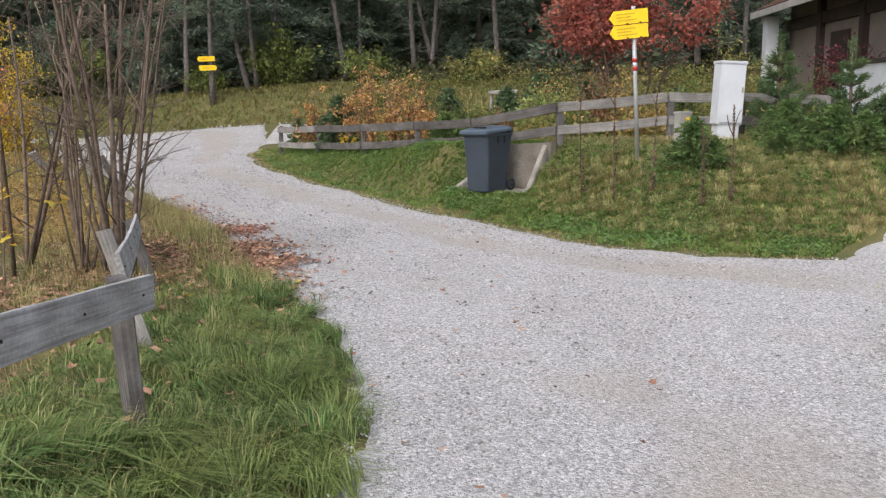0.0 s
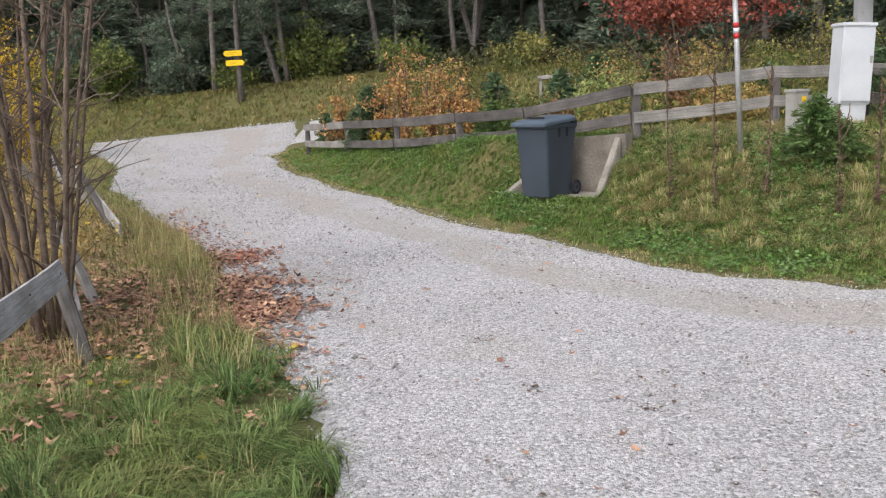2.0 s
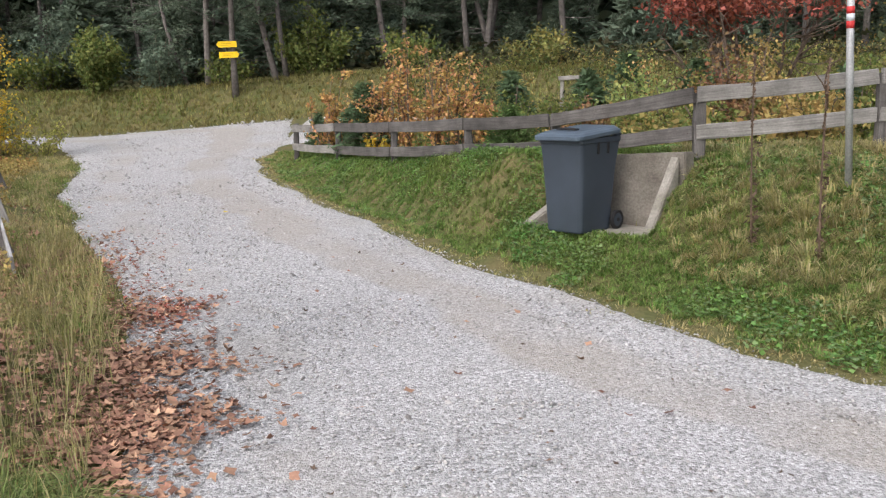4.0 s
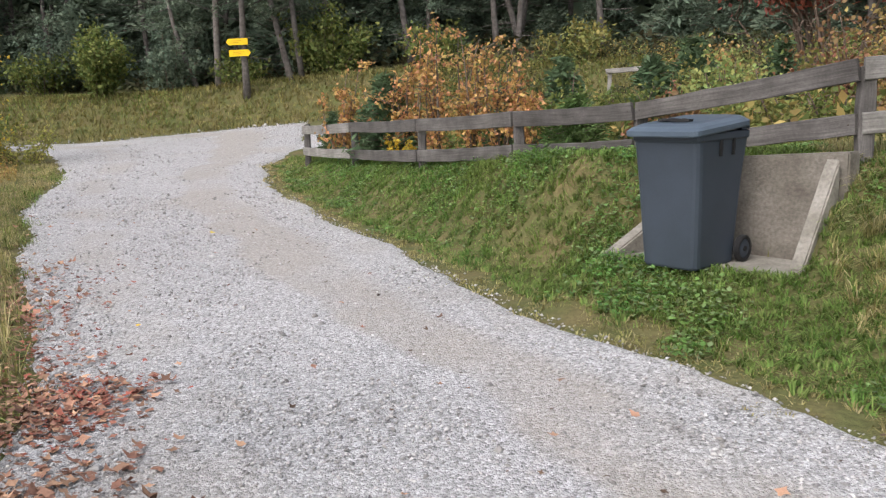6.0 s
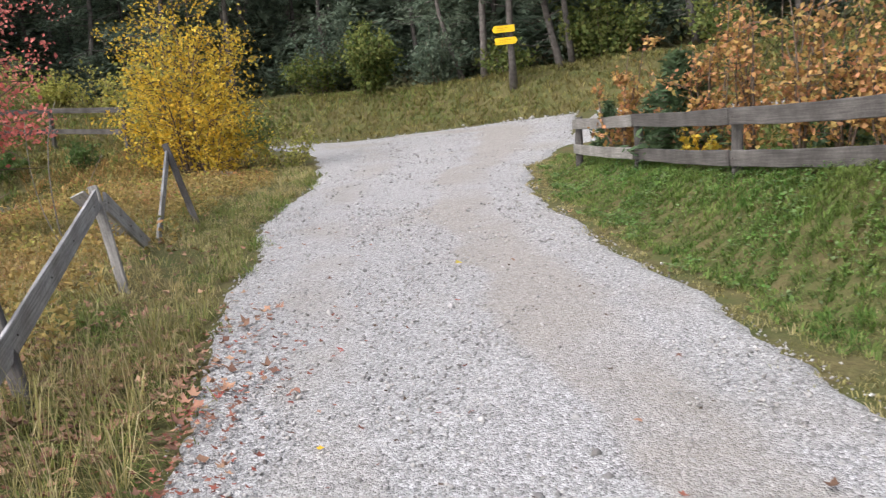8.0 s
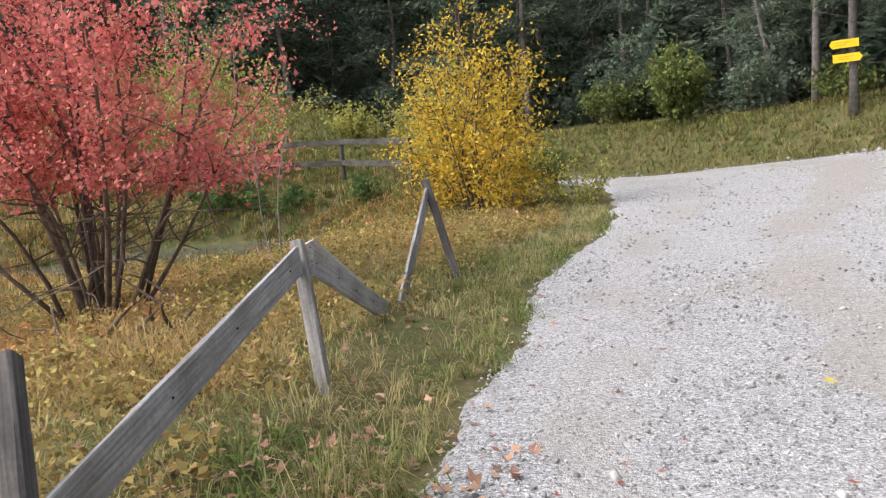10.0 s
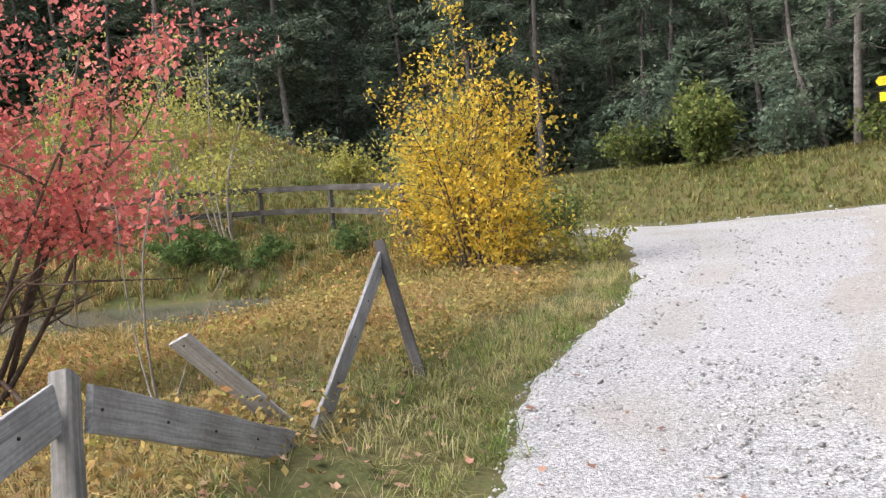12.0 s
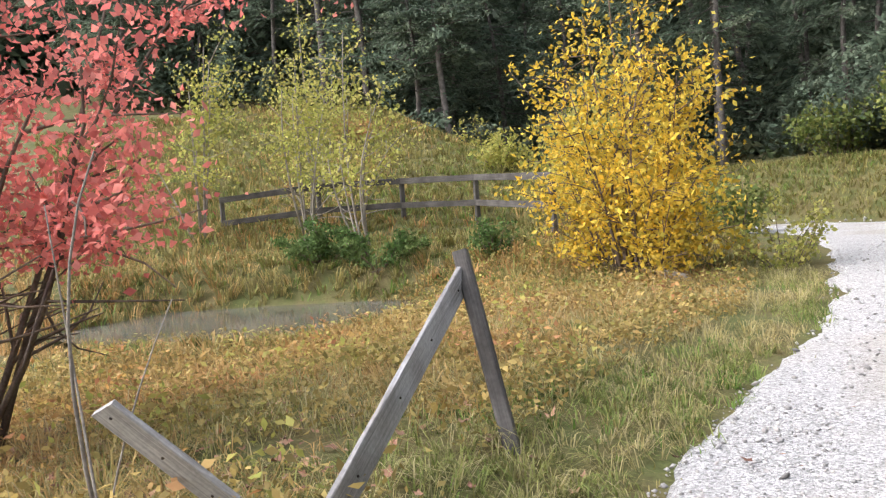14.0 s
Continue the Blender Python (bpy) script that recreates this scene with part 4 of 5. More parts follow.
def bin_niche():
    rf, lf, lb, rb = NICHE
    ob = at_base("bin_niche", "mottled concrete niche with sloping side walls cut into the slope", "wall", (0, 0, 0))

    def wall(a, b, ta, tb, out, mat, label):
        o = Vector((out[0], out[1], 0))
        q = [Vector((a[0], a[1], 0.1)), Vector((b[0], b[1], 0.1)), Vector((b[0], b[1], 0.1)) + o, Vector((a[0], a[1], 0.1)) + o]
        t = [Vector((p.x, p.y, z)) for p, z in zip(q, (ta, tb, tb, ta))]
        return part("wall", slab_bm(q, t), mat, ob, label)

    wall((lb[0] - 0.1, lb[1] + 0.03), (rb[0] + 0.12, rb[1] - 0.09), 1.0, 1.10, (0.09, 0.12), M_CONC, "darker brown mottled back wall of the niche")
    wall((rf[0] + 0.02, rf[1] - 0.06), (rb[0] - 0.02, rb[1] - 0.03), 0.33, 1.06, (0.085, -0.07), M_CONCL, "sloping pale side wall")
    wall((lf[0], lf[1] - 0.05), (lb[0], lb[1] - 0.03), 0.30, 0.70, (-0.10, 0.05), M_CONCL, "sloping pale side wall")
    q = [Vector((p[0], p[1], 0.15)) for p in ((rf[0] + 0.02, rf[1] - 0.12), (lf[0] - 0.02, lf[1] - 0.12), lb, rb)]
    part("pad", slab_bm(q, [Vector((p.x, p.y, 0.298)) for p in q]), M_CONCL, ob, "pale mottled concrete pad")


def arrow_board(name, parent, m, wide, tall, left, bars):
    """A yellow arrow-ended waymark board with lines of print too faint to read."""
    s = -1 if left else 1
    pts = [(-s * wide / 2, -tall / 2), (s * (wide / 2 - tall * 0.35), -tall / 2), (s * wide / 2, 0), (s * (wide / 2 - tall * 0.35), tall / 2), (-s * wide / 2, tall / 2)]
    bm = bmesh.new()
    ring_bm(bm, [[Vector((x, -0.006, z)) for x, z in pts], [Vector((x, 0.006, z)) for x, z in pts]])
    bm.transform(m)
    b = part(name, bm, M_YELLOW, parent, "yellow arrow-ended waymark board")
    for x0, x1, z in bars:
        q = bmesh.new()
        bmesh.ops.create_cube(q, size=1)
        q.transform(m @ Matrix.Translation(((x0 + x1) / 2, -0.0075, z)) @ Matrix.Diagonal((x1 - x0, 0.002, tall * 0.10, 1)))
        part("print_line", q, M_BLACK, b)
    return b


def sign_post():
    ob = at_base("waymark_post", "galvanised steel pole with two yellow waymark boards and a red-white-red band", "signpost", (2.3, 9.63, h(2.3, 9.63)))
    ob.location = (0, 0, 0)
    a, b = Vector((2.3, 9.63, h(2.3, 9.63) - 0.1)), Vector((2.18, 9.51, 3.13))
    d = b - a
    v, f = tube_data([a, b], [0.031, 0.031], 14)
    part("pole", mesh("pole", v, f, None, True), M_STEEL, ob)
    for k, mt in enumerate((M_RED, M_WHITE, M_RED)):
        z0 = 2.20 + k * 0.06
        p0, p1 = a + d * ((z0 - a.z) / d.z), a + d * ((z0 + 0.06 - a.z) / d.z)
        v, f = tube_data([p0, p1], [0.033, 0.033], 14)
        part("band", mesh("band", v, f, None, True), mt, ob)
    for k, z in enumerate((2.975, 2.765)):
        c = a + d * ((z - a.z) / d.z) + Vector((-0.075, -0.05, 0))
        m = Matrix.Translation(c) @ pose(0, 0, 0, 0, -5, 0)
        bd = arrow_board("board", ob, m, 0.56, 0.20, True, ((-0.17, 0.10, 0.045), (-0.17, 0.04, 0.0), (-0.17, 0.12, -0.045)))
        for x in (-0.02, 0.17):
            bm = bmesh.new()
            bmesh.ops.create_cube(bm, size=1)
            bm.transform(m @ Matrix.Translation((x, -0.01, -0.095)) @ Matrix.Diagonal((0.03, 0.012, 0.02, 1)))
            part("clip", bm, M_BEAM, bd)


def tree_signs():
    ob = at_base("forest_waymark", "two yellow waymark boards on a leaning pine trunk, pointing opposite ways", "sign", (-15.3, 31.62, 3.4))
    ob.location = (0, 0, 0)
    part("batten", beam_bm((-15.36, 31.72, 3.05), (-15.42, 31.70, 3.75), 0.06, 0.03, (1, 0, 0)), M_BEAM, ob)
    for z, left, x in ((3.60, True, -15.36), (3.22, False, -15.27)):
        arrow_board("board", ob, Matrix.Translation((x, 31.64, z)) @ pose(0, 0, 0, 0, -1, 20), 0.74, 0.22, left, ((-0.22, 0.16, 0.03), (-0.22, 0.05, -0.03)))


def box_bm(w, d, hgt, bev=0.012, z0=0.0):
    bm = bmesh.new()
    bmesh.ops.create_cube(bm, size=1)
    bm.transform(Matrix.Translation((0, 0, z0 + hgt / 2)) @ Matrix.Diagonal((w, d, hgt, 1)))
    bmesh.ops.bevel(bm, geom=bm.edges[:], offset=bev, segments=2, affect="EDGES")
    return bm


def power_cabinet():
    x, y = 3.70, 11.0
    ob = at_base("power_cabinet", "tall white utility cabinet leaning slightly on the grassy mound", "cabinet", (x, y, h(x, y) - 0.05))
    ob.rotation_euler = (0, radians(3.0), radians(18))
    part("plinth", box_bm(0.36, 0.26, 0.34), M_WHITE, ob)
    part("body", box_bm(0.42, 0.30, 0.98, z0=0.30), M_WHITE, ob)
    part("door", box_bm(0.39, 0.02, 0.90, 0.006, z0=0.34), M_WHITE, ob).location = (0, -0.165, 0)
    part("cap", box_bm(0.45, 0.34, 0.05, z0=1.27), M_WHITE, ob)
    part("lock", box_bm(0.03, 0.02, 0.09, 0.004, z0=0.82), M_GREY, ob).location = (0.16, -0.178, 0)


def meter_box():
    x, y = 2.98, 10.15
    ob = at_base("meter_box", "small grey utility box with a yellow sticker among the juniper", "box", (x, y, h(x, y) - 0.08))
    ob.rotation_euler = (0, 0, radians(35))
    top = 1.58 - h(x, y) + 0.08
    part("body", box_bm(0.21, 0.17, top - 0.03), M_GREY, ob)
    part("cap", box_bm(0.24, 0.20, 0.04, 0.01, z0=top - 0.04), M_GREY, ob)
    part("sticker", box_bm(0.07, 0.004, 0.06, 0.001, z0=top - 0.15), M_YELLOW, ob).location = (0.03, -0.087, 0)


def house():
    d = Vector((0.12, -0.993, 0))
    n = Vector((-0.993, -0.12, 0))
    o = Vector((6.75, 23.0, 0))
    ob = at_base("house", "house with dark timber, white pillar and red tiled roof", "house", (0, 0, 0))
    g = 1.0

    def slab(name, a, b, z0, z1, t, mat, label="", off=0.0):
        pa, pb = o + d * a + n * off, o + d * b + n * off
        q = [pa, pb, pb - n * t, pa - n * t]
        bm = bmesh.new()
        ring_bm(bm, [[Vector((p.x, p.y, z0)) for p in q], [Vector((p.x, p.y, z1)) for p in q]])
        return part(name, bm, mat, ob, label)

    slab("wall", 0, 15, g - 0.4, 4.3, 0.3, M_PLASTER, "shaded beige wall")
    slab("gable_wall", 0, 0.3, g - 0.4, 4.3, 7, M_PLASTER)
    for a in (2.6, 5.4, 8.4):
        slab("timber_post", a, a + 0.25, g, 4.3, 0.25, M_BEAM, "dark timber post", 0.14)
    slab("timber_beam", 0, 15, 3.55, 3.85, 0.15, M_BEAM, "dark timber beam", 0.10)
    w = slab("window", 3.4, 4.6, 2.2, 3.3, 0.06, M_BEAM, "dark window", 0.05)
    slab("pillar", -0.05, 0.33, g - 0.4, 3.95, 0.34, M_WHITE, "white pillar with a creeper", 0.75)
    slab("balcony_wall", 6.3, 13, 1.2, 2.40, 0.15, M_WHITE, "white balcony wall", 0.75)
    slab("balcony_cap", 6.3, 13, 2.41, 2.49, 0.25, M_BEAM, "dark cap rail", 0.8)
    # roof: rows of tiles on a sloping plane
    a0, a1 = o - d * 0.6 + n * 0.95, o + d * 15 + n * 0.95
    b0, b1 = a0 - n * 6, a1 - n * 6
    bm = bmesh.new()
    lo = [Vector((a0.x, a0.y, 3.98)), Vector((a1.x, a1.y, 3.98)), Vector((b1.x, b1.y, 6.9)), Vector((b0.x, b0.y, 6.9))]
    ring_bm(bm, [lo, [p + Vector((0, 0, 0.14)) for p in lo]])
    roof = part("roof", bm, M_BEAM, ob, "red tiled roof with pale eave board")
    v, f, k = [], [], 0
    for r in range(18):
        for c in range(48):
            u0, u1, w0, w1 = c / 48, (c + 0.97) / 48, r / 18, (r + 1.1) / 18
            q = [lo[0] + (lo[1] - lo[0]) * u + (lo[3] - lo[0]) * w for u, w in ((u0, w0), (u1, w0), (u1, w1), (u0, w1))]
            v += [q[0] + Vector((0, 0, 0.185)), q[1] + Vector((0, 0, 0.185)), q[2] + Vector((0, 0, 0.15)), q[3] + Vector((0, 0, 0.15))]
            f.append((k, k + 1, k + 2, k + 3))
            k += 4
    part("tile_cover", mesh("tile_cover", v, f), M_TILE, roof)
    part("eave_board", beam_bm((a0.x, a0.y, 4.03), (a1.x, a1.y, 4.03), 0.18, 0.05), M_GREY, roof)


def dry_stalk(x, y, tall, seed, lean=0.0):
    rng = np.random.default_rng(seed)
    ob = at_base("dry_mullein_stalk", "dead brown mullein stalk with withered leaves standing in the grass", "plant", (x, y, h(x, y)), "dry stalks")
    w = grow((0, 0, -0.05), (lean, 0, tall), rng, 0.03, 7)
    parts = [tube_data(w, np.linspace(0.010, 0.006, 7), 6)]
    for k in range(rng.integers(0, 3)):
        p = w[4] + (w[5] - w[4]) * rng.uniform(0, 1)
        b = grow(p, p + np.array([rng.choice((-1, 1)) * 0.09, 0.02, 0.28]), rng, 0.25, 5)
        parts.append(tube_data(b, np.linspace(0.008, 0.005, 5), 5))
    v, f = join(parts)
    part("stem", mesh("stem", v, f, None, True), M_STALK, ob)
    n = 160
    z = rng.uniform(0.62, 1.0, n) * tall
    c = np.stack([np.interp(z, w[:, 2], w[:, 0]), np.interp(z, w[:, 2], w[:, 1]), z], -1) + rng.normal(size=(n, 3)) * 0.008
    part("seed_head", leaf_mesh("seed_head", c, 0.016, M_STALK, rng), M_STALK, ob)
    n = 90
    z = rng.uniform(0, 1, n) ** 1.5 * tall * 0.55
    c = np.stack([rng.normal(size=n) * 0.022, rng.normal(size=n) * 0.022, z + 0.03], -1)
    tagged(part("withered_leaf", leaf_mesh("withered_leaf", c, 0.020, M_STALK, rng, 3.0), M_STALK, ob), kind="stuff")
    return ob


def bare_shrub(name, label, x, y, tips, seed, tall=4.2, lean=(0, 0), thick=1.0):
    """A clump of upright bare stems with fine side twigs."""
    rng = np.random.default_rng(seed)
    ob = at_base(name, label, "shrub", (x, y, h(x, y)))
    for k in range(tips):
        an, r0 = rng.uniform(0, 6.28), rng.uniform(0.03, 0.24)
        r1 = r0 + rng.uniform(0.05, 1.15)
        hgt = tall * rng.uniform(0.75, 1.0)
        w = grow((math.cos(an) * r0, math.sin(an) * r0, -0.08), (math.cos(an) * r1 + lean[0], math.sin(an) * r1 + lean[1], hgt), rng, 0.085, 8)
        rad = rng.uniform(0.012, 0.038) * thick
        sv, sf = tube_data(w, np.linspace(rad, rad * 0.35, 8), 7)
        stem = part("stem", mesh("stem", sv, sf, None, True), M_TWIG, ob)
        parts = []
        for j in range(12):
            z = rng.uniform(0.25, 0.95)
            i = int(z * 7)
            q = w[i] + (w[min(i + 1, 7)] - w[i]) * rng.uniform(0, 1)
            a2 = rng.uniform(0, 6.28)
            ln = rng.uniform(0.2, 1.05)
            t = grow(q, q + np.array([math.cos(a2) * ln * 0.8, math.sin(a2) * ln * 0.8, ln * rng.uniform(0.1, 0.9)]), rng, 0.15, 5)
            parts.append(tube_data(t, np.linspace(rad * 0.32, 0.0025, 5), 4))
            t2 = grow(t[2], t[2] + rng.normal(size=3) * 0.18, rng, 0.15, 4)
            parts.append(tube_data(t2, np.linspace(0.004, 0.002, 4), 4))
        v, f = join(parts)
        tagged(part("twig", mesh("twig", v, f, None, True), M_TWIG, stem), kind="stuff")
    return ob


# ---- things, from the large to the small ----
forest()
house()
garden_fence()
broken_fence()
meadow_fence()
bin_niche()
wheelie_bin()
sign_post()
tree_signs()
power_cabinet()
meter_box()


def at_ground(x, y, dz=0.0):
    return (x, y, h(x, y) + dz)


# behind the garden fence
ORA = "beech-like shrub with orange-brown autumn leaves behind the fence"
for k, (x, y, tl, wd, n) in enumerate(((-6.0, 18.1, 1.75, 0.8, 1500), (-5.2, 17.7, 1.15, 0.45, 500), (-4.35, 16.8, 1.85, 0.6, 1400), (-3.85, 16.7, 1.95, 0.6, 1400), (-3.3, 16.5, 1.85, 0.65, 1400), (-2.85, 16.4, 1.75, 0.55, 1100))):
    shrub("orange_shrub", ORA, "shrub", at_ground(x, y), tl, wd, M_ORANGE, int(n * 0.8), 0.046, 9, 0.06, 100 + k, group="orange shrubs", top=0.0, puff=0.055)
shrub("yellow_shrub", "slim shrub with yellow-orange leaves behind the fence", "shrub", at_ground(-2.35, 16.1), 1.35, 0.55, M_ORANGE, 1100, 0.046, 8, 0.1, 120, top=0.3, puff=0.1)
shrub("yellow_flower_tuft", "low tuft of bright yellow leaves under the lower rail", "plant", at_ground(-4.4, 16.3), 0.45, 0.5, M_YELLEAF, 350, 0.04, 7, 0.1, 121, puff=0.08)
sp = [spruce_data(130 + k, 1.0, M_SPRUCE) for k in range(3)]
SPR = "young spruce with blue-green needles in the garden"
for k, (x, y, s) in enumerate(((-4.75, 16.9, 1.35), (-2.0, 16.9, 1.45), (-0.8, 18.4, 1.5), (-6.2, 19.9, 0.9), (0.5, 17.0, 1.0), (-3.1, 18.5, 1.3), (3.3, 16.0, 1.2), (1.2, 19.2, 1.6), (5.0, 15.2, 1.3), (-0.2, 21.5, 1.8), (-7.0, 20.0, 0.8))):
    planted("young_spruce", SPR, "tree", sp[k % 3], at_ground(x, y), k * 1.3, s, "young spruces")
jun = [spruce_data(140 + k, 1.0, M_JUNIPER, 1.2, 0.75) for k in range(2)]
JUN = "low spreading dark green juniper"
for k, (x, y, s) in enumerate(((-1.3, 12.95, 0.62), (4.9, 10.15, 0.55), (5.6, 10.0, 0.6), (3.1, 9.35, 0.7), (3.35, 9.2, 0.45), (4.6, 10.6, 0.7), (5.2, 10.0, 0.75), (6.0, 10.5, 0.75), (4.4, 9.9, 0.5), (6.8, 10.1, 0.7))):
    planted("juniper", JUN, "shrub", jun[k % 2], at_ground(x, y), k * 2.1, s, "junipers")
dp = [dwarf_pine_data(150 + k) for k in range(2)]
for k, (x, y, s) in enumerate(((4.55, 11.2, 1.65), (5.5, 10.55, 1.55))):
    planted("dwarf_pine", "dwarf pine with tufted needles on the mound", "tree", dp[k % 2], at_ground(x, y), k * 1.7, s, "dwarf pines")
for k, (x, y, tl, wd, n, m, lab) in enumerate(((0.36, 16.2, 1.75, 1.2, 1900, M_FRESH, "upright shrub with fresh pale green leaves in the garden"), (-0.4, 13.6, 0.8, 0.9, 500, M_RUSSET, "low russet shrub behind the fence"), (1.2, 13.4, 0.8, 1.0, 500, M_GREENLEAF, "low green shrub behind the fence"),
                                               (1.5, 15.4, 1.75, 1.5, 1300, M_RUSSET, "half-bare shrub with russet leaves behind the fence"), (2.3, 15.9, 1.7, 1.5, 1200, M_WEED, "half-bare shrub with brownish leaves behind the fence"), (2.6, 14.2, 1.2, 1.3, 900, M_WEED, "withering shrub behind the fence"), (4.3, 17.5, 3.2, 2.2, 1400, M_OLIVE, "tall half-bare shrub with yellowing leaves beside the house"), (0.4, 18.0, 1.5, 1.5, 900, M_RUST, "tan dry shrub in the garden"),
                                               (-1.6, 15.2, 1.2, 1.0, 700, M_GREENLEAF, "dark green leafy shrub in the garden"), (7.4, 17.2, 2.6, 2.0, 1800, M_PURPLE, "purple-leaved shrub before the house"), (8.2, 15.4, 2.2, 1.6, 1300, M_PURPLE, "purple-leaved shrub before the house"), (-6.55, 19.3, 0.6, 0.6, 350, M_SPRUCE, "small blue-green shrub at the fence end"),
                                               (5.4, 16.0, 1.3, 1.6, 900, M_GREENLEAF, "leafy green shrub before the house"), (-4.6, 21.0, 1.0, 2.2, 900, M_OLIVE, "low tangled yellowing shrub"), (1.8, 16.2, 1.2, 1.4, 800, M_GREENLEAF, "leafy green shrub in the garden"), (-2.4, 19.8, 1.2, 1.8, 800, M_GREENLEAF, "leafy green shrub in the garden"),
                                               (0.9, 14.6, 1.1, 1.5, 1100, M_OLIVE, "low yellow-green shrub behind the fence"), (3.4, 15.2, 1.3, 1.7, 1300, M_GREENLEAF, "leafy green shrub behind the fence"), (2.0, 17.8, 1.5, 1.8, 1200, M_OLIVE, "yellow-green shrub below the maple"), (-0.9, 16.4, 1.1, 1.6, 1000, M_GREENLEAF, "leafy green shrub in the garden"), (3.6, 18.8, 1.6, 2.0, 1200, M_GREENLEAF, "leafy green shrub below the maple"), (0.2, 20.2, 1.5, 2.0, 1200, M_OLIVE, "yellow-green shrub below the maple"), (6.6, 19.0, 2.0, 2.0, 1200, M_GREENLEAF, "leafy green shrub before the house"))):
    shrub("garden_shrub", lab, "shrub", at_ground(x, y), tl, wd, m, int(n * 1.7), 0.044, 9, 0.08, 160 + k, puff=0.16)
shrub("red_maple", "broad maple tree with dark red autumn leaves in the garden", "tree", at_ground(2.15, 20.4), 4.8, 4.2, M_MAPLE, 11000, 0.068, 13, 0.50, 190, thick=0.045, twigs=16, top=0.35, puff=0.24)

# beyond the junction
for k, (x, y, tl, wd, n, m) in enumerate(((-12.9, 34.2, 3.4, 2.6, 3200, M_GREENLEAF), (-21.9, 32.6, 3.3, 2.3, 4000, M_GREENLEAF), (-25.0, 33.4, 2.4, 2.2, 1800, M_GREENLEAF), (-19.3, 33.4, 2.8, 2.6, 1800, M_NEEDLE), (-9.0, 34.4, 2.0, 2.6, 1400, M_GREENLEAF), (-16.4, 33.6, 1.4, 2.6, 1000, M_GREENLEAF), (-25.0, 34.0, 3.5, 2.5, 1600, M_NEEDLE), (-4.0, 34.0, 1.8, 3.0, 1400, M_OLIVE))):
    shrub("edge_bush", "leafy green bush at the edge of the wood", "shrub", at_ground(x, y), tl, wd, m, n, 0.10, 10, 0.04, 200 + k, group="bushes at the wood's edge", puff=0.22)

# the meadow side
shrub("golden_willow", "tall willow bush in full golden-yellow autumn leaf beside the road", "shrub", at_ground(-16.8, 19.7), 5.0, 3.15, M_YELLEAF, 12500, 0.050, 34, 0.04, 230, thick=0.026, twigs=10, long=1.8, top=0.80, puff=0.13)
shrub("fading_bush", "bush with thin yellow-green leaves beside the golden willow", "shrub", at_ground(-20.3, 21.6), 3.6, 2.0, M_LIME, 1900, 0.07, 12, 0.08, 231, thick=0.022, puff=0.18)
shrub("weedy_bush", "low dry bush with sparse yellow leaves at the road's edge", "shrub", at_ground(-15.3, 21.2), 1.1, 1.9, M_LIME, 900, 0.05, 14, 0.02, 232, thick=0.01, puff=0.14)
shrub("crimson_bush", "large spreading bush with bright crimson-pink autumn leaves", "shrub", at_ground(-12.5, 10.9), 4.8, 4.6, M_PINK, 24000, 0.038, 22, 0.28, 233, lean=(-0.2, -0.1), thick=0.03, twigs=13, top=0.3, puff=0.11)
for k, (x, y, tl, n) in enumerate(((-24.6, 17.0, 5.0, 1900), (-26.2, 15.0, 5.5, 1900), (-22.4, 17.5, 4.8, 1300), (-28.0, 18.5, 5.5, 1700))):
    shrub("thin_birch", "slender young tree with thinning yellow-green leaves in the meadow", "tree", at_ground(x, y), tl, 1.7, M_LIME, n, 0.06, 6, 0.25, 240 + k, thick=0.03, group="thin young trees", bark=M_DEAD, puff=0.22)
for k, (x, y, tl, wd, m, n) in enumerate(((-20.9, 17.2, 0.85, 2.0, M_JUNIPER, 3000), (-21.8, 16.4, 0.9, 1.6, M_JUNIPER, 2400), (-19.6, 18.9, 0.85, 0.8, M_JUNIPER, 1400))):
    shrub("dark_spruce_bush", "low dark green spruce bush before the meadow fence", "shrub", at_ground(x, y), tl, wd, m, n, 0.035, 10, 0.02, 250 + k, long=2.6, group="dark low spruces", puff=0.16)
for k in range(14):
    r = random.Random(300 + k)
    x, y = r.uniform(-34, -21), r.uniform(21.5, 30)
    shrub("meadow_bush", "rusty or yellowing bush scattered over the rising meadow", "shrub", at_ground(x, y), r.uniform(0.8, 2.2), r.uniform(1.0, 2.2), (M_RUST, M_LIME, M_GREENLEAF)[k % 3], 900, 0.08, 9, 0.03, 300 + k, group="meadow bushes", puff=0.2)

# bare stems behind the near fence
BARE = "clump of tall bare brown stems behind the broken fence"
bare_shrub("bare_hazel", BARE, -3.15, 4.15, 13, 260)
bare_shrub("bare_hazel", BARE, -3.7, 4.35, 8, 261)
bare_shrub("bare_hazel", BARE, -4.5, 4.3, 5, 262, 3.2)
bare_shrub("thin_saplings", "few thin bare saplings behind the broken fence", -7.2, 8.6, 5, 263, 3.0, thick=0.4)
pale = at_base("pale_sapling", "thin pale-barked sapling with forked bare stems by the pond", "shrub", at_ground(-10.0, 11.85))
rp_ = np.random.default_rng(271)
for tip, rad in (((0.05, 0.1, 1.6), 0.010), ((-0.25, -0.1, 1.4), 0.008), ((0.45, 0.3, 1.0), 0.006)):
    v, f = tube_data(grow((0, 0, -0.05), tip, rp_, 0.12, 7), np.linspace(rad, rad * 0.4, 7), 6)
    part("stem", mesh("stem", v, f, None, True), M_DEAD, pale)
ml = np.random.default_rng(270)
c = np.array([[-3.9, 3.3, 1.45], [-4.0, 3.4, 0.8], [-3.7, 3.2, 0.55], [-4.2, 3.7, 1.0], [-3.3, 3.5, 0.9]])
hang = np.repeat(c, 7, 0) + ml.normal(size=(35, 3)) * 0.09
